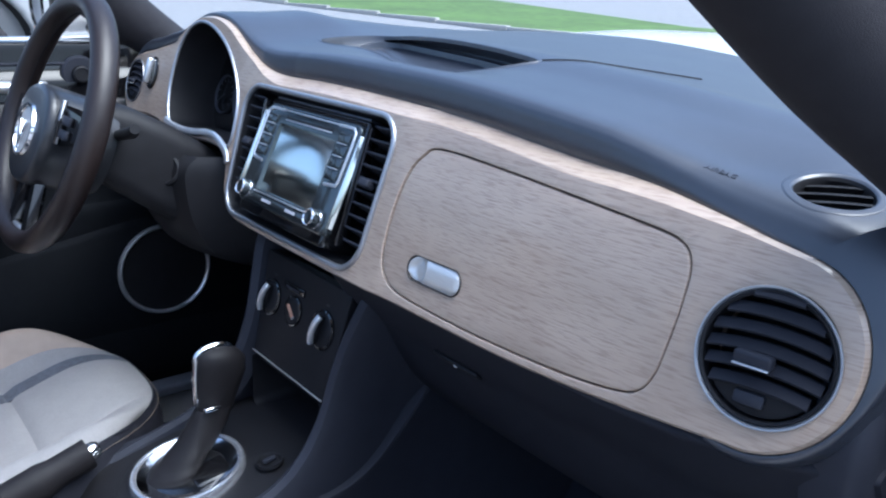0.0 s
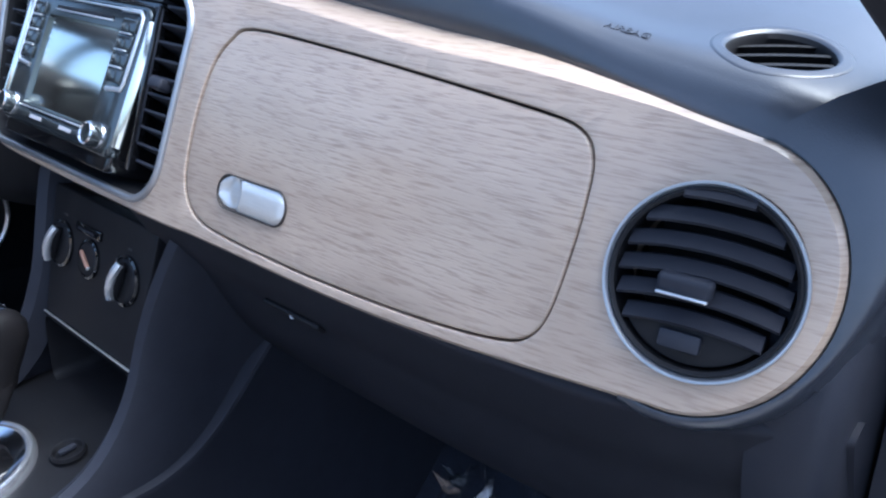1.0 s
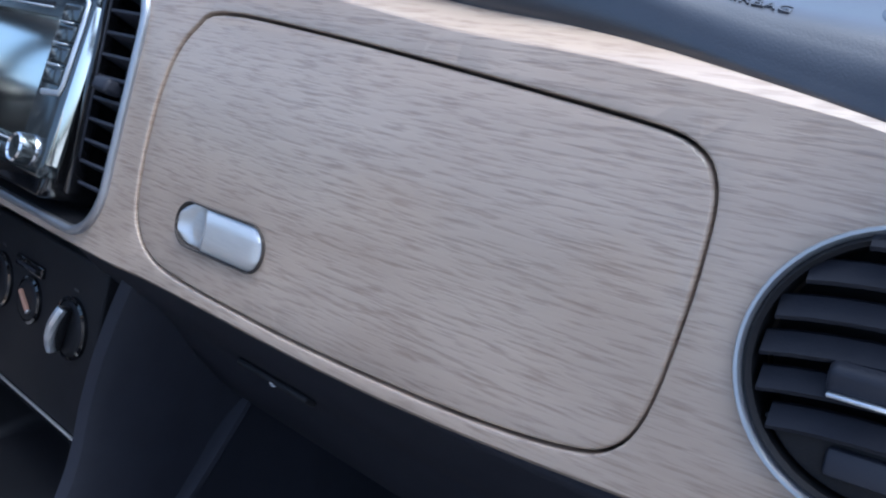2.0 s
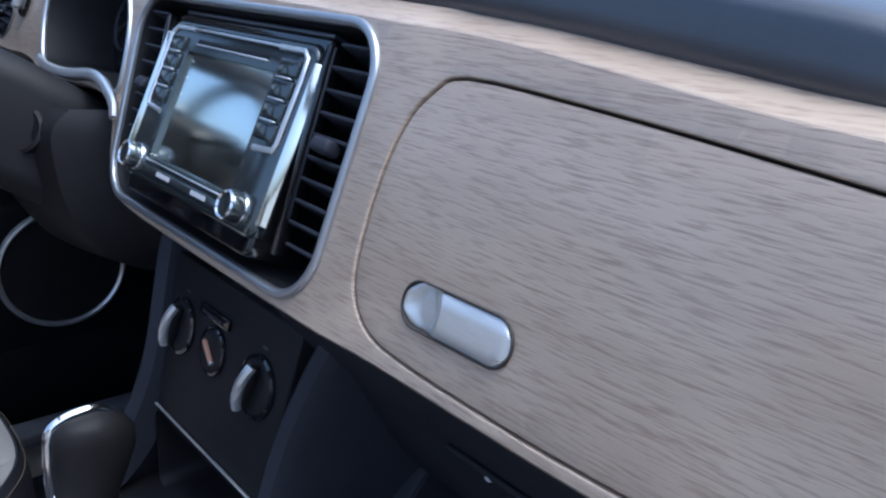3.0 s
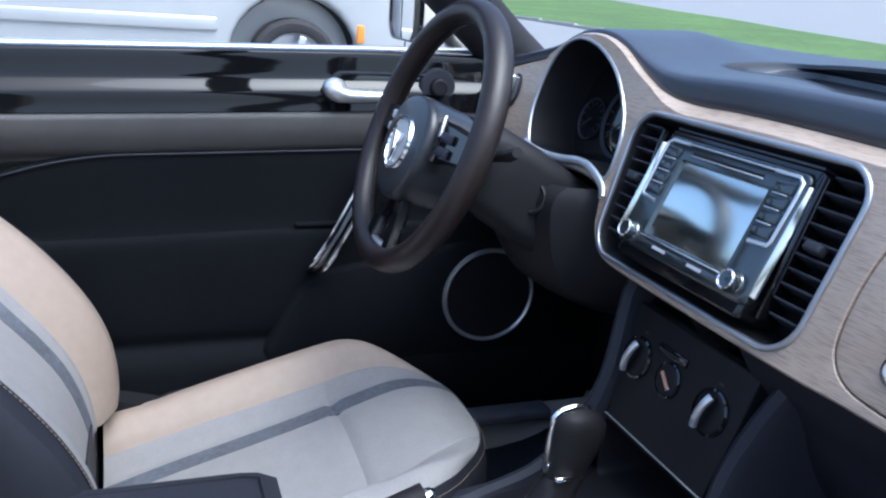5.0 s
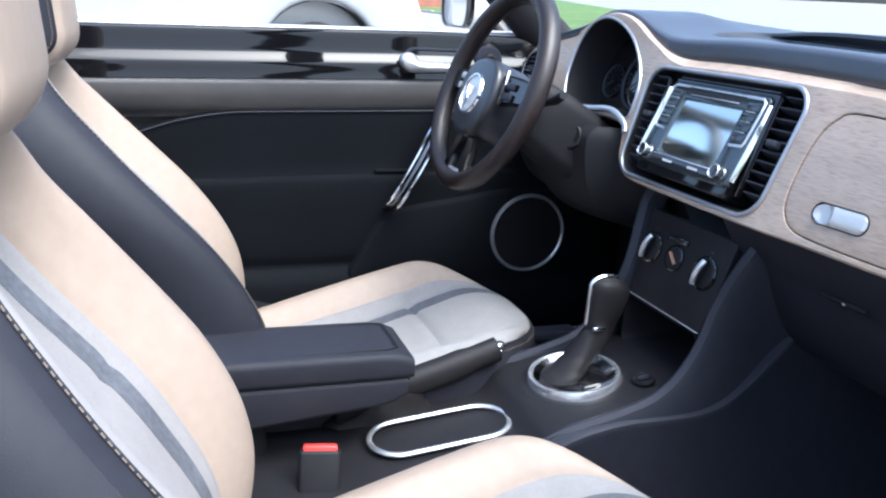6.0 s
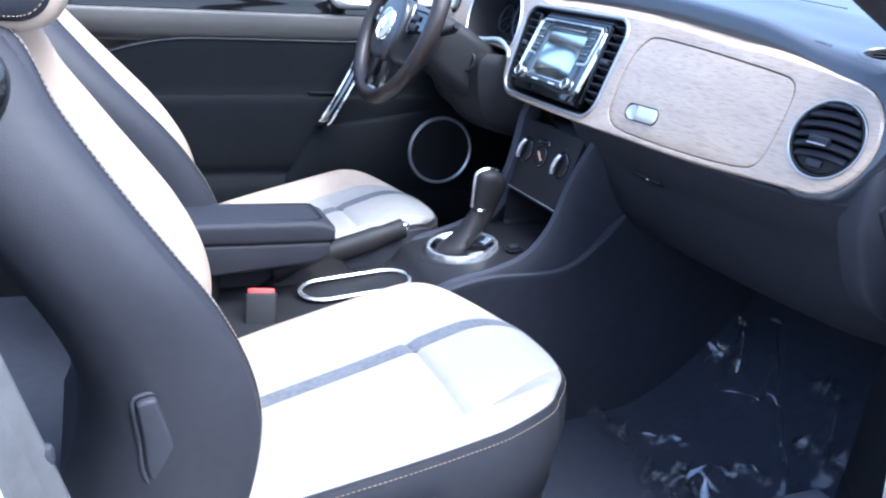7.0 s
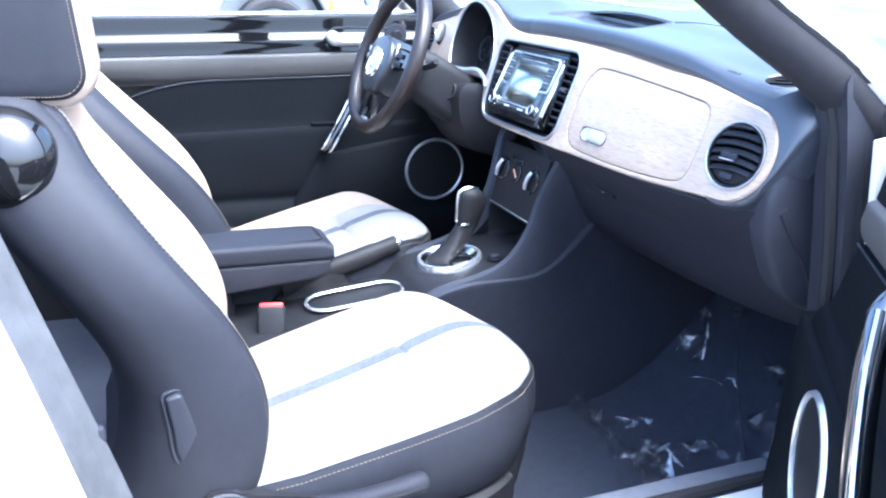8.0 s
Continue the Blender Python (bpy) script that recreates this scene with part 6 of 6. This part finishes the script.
        part("quarter_lining", loft([[Vector((s * x, y, z)) for y, z in inset(qp, d)] for x, d in ((0.66, 0.05), (0.70, 0.035), (0.799, 0.030))]), PLASTIC, body, "dark side lining behind the seats")
        part("rear_catch", rbox((s * 0.806, -0.975, 0.800), (0.012, 0.016, 0.030), 0.003, 2), TRIM, body)
        part("rear_latch", rbox((s * 0.803, -0.922, 0.665), (0.014, 0.014, 0.022), 0.006, 2), TRIM, body)
    # rear bulkhead
    part("rear_bench", rbox((0, -1.62, 0.55), (1.30, 0.30, 0.70), 0.06, 4), PLASTIC, body, "charcoal rear bench")
    part("rear_deck", rbox((0, -2.0, 0.90), (1.58, 0.6, 0.08), 0.03, 3), WHITE_PAINT, body)
    part("tail_panel", loft([[Vector((x, y + 0.10 * abs(x / 0.86) ** 3, z)) for x in (0.86 * k / 10 for k in range(-10, 11))] for y, z in ((-2.26, 0.935), (-2.38, 0.90), (-2.47, 0.78), (-2.52, 0.58), (-2.50, 0.38), (-2.40, 0.20))], False, False), WHITE_PAINT, body, "plain white tail of the car")


make_body()


def make_floor():
    prof = smooth([(-1.5, 0.20), (-0.9, 0.185), (-0.3, 0.178), (0.10, 0.182), (0.26, 0.235), (0.42, 0.36), (0.56, 0.52), (0.66, 0.70), (0.70, 0.95)], 4, False)
    rows = []
    for y, z in prof:
        rows.append([Vector((x, y, z + 0.02 * math.exp(-((abs(x) - 0.70) / 0.05) ** 2) + 0.004 * noise.noise((x * 6, y * 6, 0)))) for x in (0.72 * k / 40 for k in range(-40, 41))])
    tagged(part("floor", loft(rows, False, False), CARPET), "black carpeted car floor and toe board", "floor", kind="structure")
    for s in (-1, 1):
        part("kick_panel", loft([[Vector((s * x, y, z)) for y, z in smooth([(0.44, 0.18), (0.30, 0.30), (0.26, 0.50), (0.24, 0.62), (0.30, 0.72), (0.40, 0.80), (0.68, 0.86), (0.70, 0.4)], 3)] for x in (0.722, 0.735)]), TRIM, body, "dark kick panel beside the footwell")
    # two pedals
    for x, w in ((-0.30, 0.05), (-0.41, 0.09)):
        pd = thing("pedal", (x, 0.36, 0.34), "black rubber pedal in the driver's footwell", "pedal", "pedals")
        part("pedal_pad", rbox((x, 0.33, 0.34), (w, 0.02, 0.06), 0.006, 3, pose(0, 0, 0, -35, 0, 0)), RUBBER, pd)
        part("pedal_arm", tube([(x, 0.34, 0.36), (x, 0.42, 0.50), (x, 0.44, 0.62)], 0.009, 8), TRIM, pd)


make_floor()


# crumpled clear film over the passenger's carpet
def make_film():
    """A thin clear sheet: slack over most of the floor, gathered into sharp folds along a few lines, with crushed
    shards put where it glints.
    """
    rnd = random.Random(5)
    floor_line = [(-1.5, 0.2), (-0.3, 0.178), (0.10, 0.182), (0.26, 0.235), (0.42, 0.36), (0.56, 0.52)]
    # folds: two ends, height, half width and sideways bend
    folds = [((0.15, 0.095), (0.29, 0.065), 0.034, 0.014, 0.05), ((0.29, 0.065), (0.43, 0.055), 0.046, 0.016, -0.06), ((0.43, 0.055), (0.53, 0.025), 0.050, 0.016, 0.05), ((0.26, 0.072), (0.34, 0.170), 0.026, 0.007, 0.05),
             ((0.42, 0.07), (0.48, 0.18), 0.040, 0.014, 0.15), ((0.45, 0.10), (0.56, 0.08), 0.030, 0.012, -0.1), ((0.46, 0.20), (0.54, 0.22), 0.026, 0.008, 0.2), ((0.26, 0.45), (0.56, 0.24), 0.055, 0.030, -0.12),
             ((0.48, 0.42), (0.58, 0.29), 0.048, 0.024, -0.2), ((0.18, 0.42), (0.28, 0.34), 0.050, 0.009, 0.25), ((0.20, 0.33), (0.23, 0.38), 0.040, 0.012, 0.0), ((0.28, 0.30), (0.42, 0.33), 0.018, 0.010, 0.2)]
    crush = [(0.43, 0.055, 0.035, 6), (0.43, 0.12, 0.035, 4), (0.474, 0.115, 0.035, 5), (0.52, 0.05, 0.03, 5), (0.47, 0.175, 0.02, 3), (0.336, 0.168, 0.012, 2), (0.214, 0.347, 0.018, 3), (0.19, 0.41, 0.018, 3), (0.27, 0.343, 0.015, 2),
             (0.449, 0.39, 0.018, 3), (0.51, 0.36, 0.01, 1), (0.572, 0.31, 0.03, 6), (0.512, 0.30, 0.02, 3), (0.173, 0.08, 0.02, 3), (0.127, 0.122, 0.012, 2), (0.257, 0.446, 0.02, 3), (0.25, 0.07, 0.03, 4)]

    def place(u, v):
        x = 0.130 + 0.530 * u + 0.030 * math.sin(5 * v + 0.5) * (1 - u)
        y = 0.010 + 0.480 * v + 0.050 * math.sin(4.2 * u + 0.4) * (1 - v) - 0.03 * u
        return x, y

    def height(x, y):
        h = 0.010 + 0.010 * noise.noise((x * 4, y * 4, 1)) + 0.004 * noise.noise((x * 11, y * 11, 7))
        for (ax, ay), (bx, by), tall, wide, bend in folds:
            dx, dy = bx - ax, by - ay
            size = math.hypot(dx, dy)
            t = ((x - ax) * dx + (y - ay) * dy) / (size * size)
            if -0.1 < t < 1.1:
                side = (-(x - ax) * dy + (y - ay) * dx) / size - bend * size * t * (1 - t)
                w = wide * (0.5 + 0.5 * abs(math.sin(7 * t + ax * 40)) + 0.1)
                d = side / w
                if abs(d) < 1:
                    # one flank is steep, the other long
                    k = (1 - d) / 1.5 if d > -0.5 else (1 + d) * 2
                    h = max(h, 0.006 + tall * k * min(1, max(0, (t + 0.1) * 4)) * min(1, max(0, (1.1 - t) * 4)) * (0.75 + 0.25 * math.sin(19 * t + by * 30)))
        return h

    n = 96
    bm = bmesh.new()
    rows = []
    for j in range(n + 1):
        row = []
        for i in range(n + 1):
            x, y = place(i / n, j / n)
            row.append(bm.verts.new((x, y, lerp_table(floor_line, y) + max(0.003, height(x, y)))))
        rows.append(row)
    for a, b in zip(rows, rows[1:]):
        for i in range(n):
            bm.faces.new((a[i], a[i + 1], b[i + 1], b[i]))
    ob = part("floor_film", bm, FILM, None, "", 28)
    ob.visible_shadow = False
    tagged(ob, "crumpled clear protective film lying on the black carpet", "plastic film")
    bm = bmesh.new()
    # glinting crushed places: bent flat shards of the sheet, standing at all angles
    for cx, cy, r, count in crush:
        for _ in range(2 * count):
            a, q = rnd.uniform(0, 2 * math.pi), r * math.sqrt(rnd.random())
            x, y = cx + q * math.cos(a), cy + 0.6 * q * math.sin(a)
            size, wide = rnd.uniform(0.022, 0.066), rnd.uniform(0.007, 0.026)
            # most of the crushed flakes lean towards the open door, to mirror the sky
            lean = Vector((rnd.uniform(0.2, 0.95), rnd.uniform(-0.8, 0.0), rnd.uniform(0.45, 0.95))) if rnd.random() < 0.65 else Vector((rnd.uniform(-0.6, 0.6), rnd.uniform(-0.6, 0.6), 1))
            turn = lean.to_track_quat("Z", "Y").to_matrix() @ Euler((0, 0, rnd.uniform(0, math.pi))).to_matrix()
            c = Vector((x, y, lerp_table(floor_line, y) + height(x, y) + rnd.uniform(0.004, 0.016)))
            pts = [bm.verts.new(c + turn @ Vector(p)) for p in ((-size / 2, 0, 0), (0.1 * size, -wide / 2, -0.3 * wide), (size / 2, 0, 0.1 * size), (rnd.uniform(-0.2, 0.1) * size, wide / 2, -0.3 * wide))]
            bm.faces.new((pts[0], pts[1], pts[2])), bm.faces.new((pts[0], pts[2], pts[3]))
    # rolled edges along the folds
    for (ax, ay), (bx, by), tall, wide, bend in folds:
        dx, dy = bx - ax, by - ay
        size = math.hypot(dx, dy)
        line = []
        for k in range(13):
            t = k / 12
            o = bend * size * t * (1 - t) + rnd.uniform(-0.003, 0.003)
            x, y = ax + dx * t - dy / size * o, ay + dy * t + dx / size * o
            line.append((x, y, lerp_table(floor_line, y) + height(x, y) + rnd.uniform(-0.001, 0.003)))
        tube(line, [rnd.uniform(0.0008, 0.0026) for _ in line], 6, False, bm)
    part("film_crease", bm, CREASE, ob, "crushed folds of the film, made extra shiny for its glints", 28).visible_shadow = False


make_film()


# ---- the silver car parked beside ----
def make_parked_car():
    X, Y0, G = -5.70, -1.86, 0.225
    car = thing("parked_suv", (X - 0.9, Y0, G), "silver sport utility vehicle parked alongside", "car")
    def arch(cy, r):
        return [(cy + r * math.cos(radians(a)), 0.36 + r * math.sin(radians(a)) * 1.02) for a in range(180, -1, -12)]
    fw, rw = 2.35, -0.30
    low = [(3.1, 0.30)] + list(reversed(arch(fw, 0.50))) + [(1.75, 0.28), (0.3, 0.28)] + list(reversed(arch(rw, 0.50))) + [(-0.85, 0.30)]
    lower_prof = [(-1.15, 0.55), (-1.18, 0.95), (-1.10, 1.08), (0.5, 1.10), (1.85, 1.10), (2.7, 1.03), (3.15, 0.92), (3.25, 0.70), (3.22, 0.40)]
    loop = list(reversed(lower_prof + low))
    m = Matrix.Translation((X, Y0, G)) @ Matrix(((0, 0, 1, 0), (1, 0, 0, 0), (0, 1, 0, 0), (0, 0, 0, 1)))
    part("body_side", sheet(m, loop, [], 0.10, 0.05, 0.01, 5), SILVER_PAINT, car, "silver painted flank")
    part("body_core", loft([[Vector((X - d, Y0 + y, G + z)) for y, z in lower_prof + [(3.1, 0.30), (-0.9, 0.30)]] for d in (0.32, 1.7, 1.8)]), SILVER_PAINT, car)
    part("greenhouse", loft([[Vector((X - 0.05 - dx, Y0 + y * sc + 0.05, G + z)) for y, z, dx in ((-1.08, 1.08, 0), (-0.98, 1.60, 0.14), (-0.7, 1.72, 0.18), (0.6, 1.74, 0.18), (1.15, 1.62, 0.14), (1.88, 1.09, 0.0))] for sc in (1.0,)] + [[Vector((X - 1.75 + dx, Y0 + y + 0.05, G + z)) for y, z, dx in ((-1.08, 1.08, 0), (-0.98, 1.60, 0.14), (-0.7, 1.72, 0.18), (0.6, 1.74, 0.18), (1.15, 1.62, 0.14), (1.88, 1.09, 0.0))]]), SILVER_PAINT, car)
    mw = Matrix.Translation((X - 0.045, Y0 + 0.05, G)) @ Matrix(((0, -0.26, 1, 0.285), (1, 0, 0, 0), (0, 1, 0, 0), (0, 0, 0, 1)))
    for pts in (((0.36, 1.14), (1.62, 1.14), (1.08, 1.54), (0.52, 1.62), (0.36, 1.62)), ((-0.62, 1.14), (0.27, 1.14), (0.27, 1.62), (-0.55, 1.60)), ((-1.0, 1.14), (-0.70, 1.14), (-0.63, 1.58), (-0.92, 1.5))):
        part("side_window", sheet(mw, list(pts), [], 0.01, 0.004, 0.002, 2, True), PIANO, car, "dark side window")
    part("flank_moulding", rbox((X + 0.006, Y0 + 1.0, G + 0.62), (0.04, 1.55, 0.10), 0.018, 3), SILVER_PAINT, car)
    for y in (0.32,):
        part("door_gap", rbox((X + 0.001, Y0 + y, G + 0.72), (0.006, 0.008, 0.72), 0, 1), RUBBER, car)
    for y in (0.15, 1.35):
        part("door_handle", rbox((X + 0.02, Y0 + y - 0.1, G + 0.98), (0.03, 0.16, 0.03), 0.01, 3), SILVER_PAINT, car)
    part("side_marker", rbox((X - 0.004, Y0 + fw + 0.51, G + 0.60), (0.03, 0.06, 0.14), 0.012, 3), ORANGE, car, "amber side marker")
    part("bumper_grille", rbox((X - 0.10, Y0 + 3.10, G + 0.52), (0.16, 0.30, 0.20), 0.04, 3), TRIM, car, "grey lower bumper insert")
    part("headlamp", rbox((X - 0.12, Y0 + 3.02, G + 0.80), (0.20, 0.30, 0.16), 0.05, 4), BRIGHT, car)
    for cy in (fw, rw):
        mm = Matrix.Translation((X - 0.03, Y0 + cy, G + 0.345)) @ pose(0, 0, 0, 0, 90, 0)
        wheel = part("wheel", lathe([(0.24, 0.015), (0.26, 0.03), (0.31, 0.03), (0.340, 0.0), (0.345, -0.05), (0.345, -0.18), (0.33, -0.22), (0.2, -0.22)], mm, 48, False), TYRE, car, "black tyre")
        part("rim_barrel", lathe([(0.245, 0.02), (0.23, -0.02), (0.215, -0.12), (0.05, -0.13)], mm, 40, False), ALLOY, wheel)
        for k in range(5):
            part("rim_spoke", rbox((0, 0, 0), (0.20, 0.065, 0.03), 0.012, 3, mm @ pose(0, 0, 0.0, 0, 0, 72 * k + 18) @ Matrix.Translation((0.125, 0, 0.002))), ALLOY, wheel)
        part("hub_cap", lathe([(0.06, 0.0), (0.055, 0.022), (0.001, 0.026)], mm, 24, False), ALLOY, wheel)
        part("arch_liner", lathe([(0.50, -0.02), (0.50, -0.3), (0.05, -0.3)], Matrix.Translation((X - 0.04, Y0 + cy, G + 0.36)) @ pose(0, 0, 0, 0, 90, 0), 40, False), RUBBER, car)


make_parked_car()


# far brick building beyond the parking lot
def make_building():
    b = thing("brick_building", (-60, 16, 0.2), "low red brick building far across the parking lot", "building")
    part("wall", rbox((-60, 15.5, 2.3), (8, 12, 4.6), 0.05, 1), BRICK, b)
    part("roof", rbox((-60, 15.5, 4.75), (8.8, 12.8, 0.3), 0.05, 1), TRIM, b, "dark flat roof edge")


make_building()
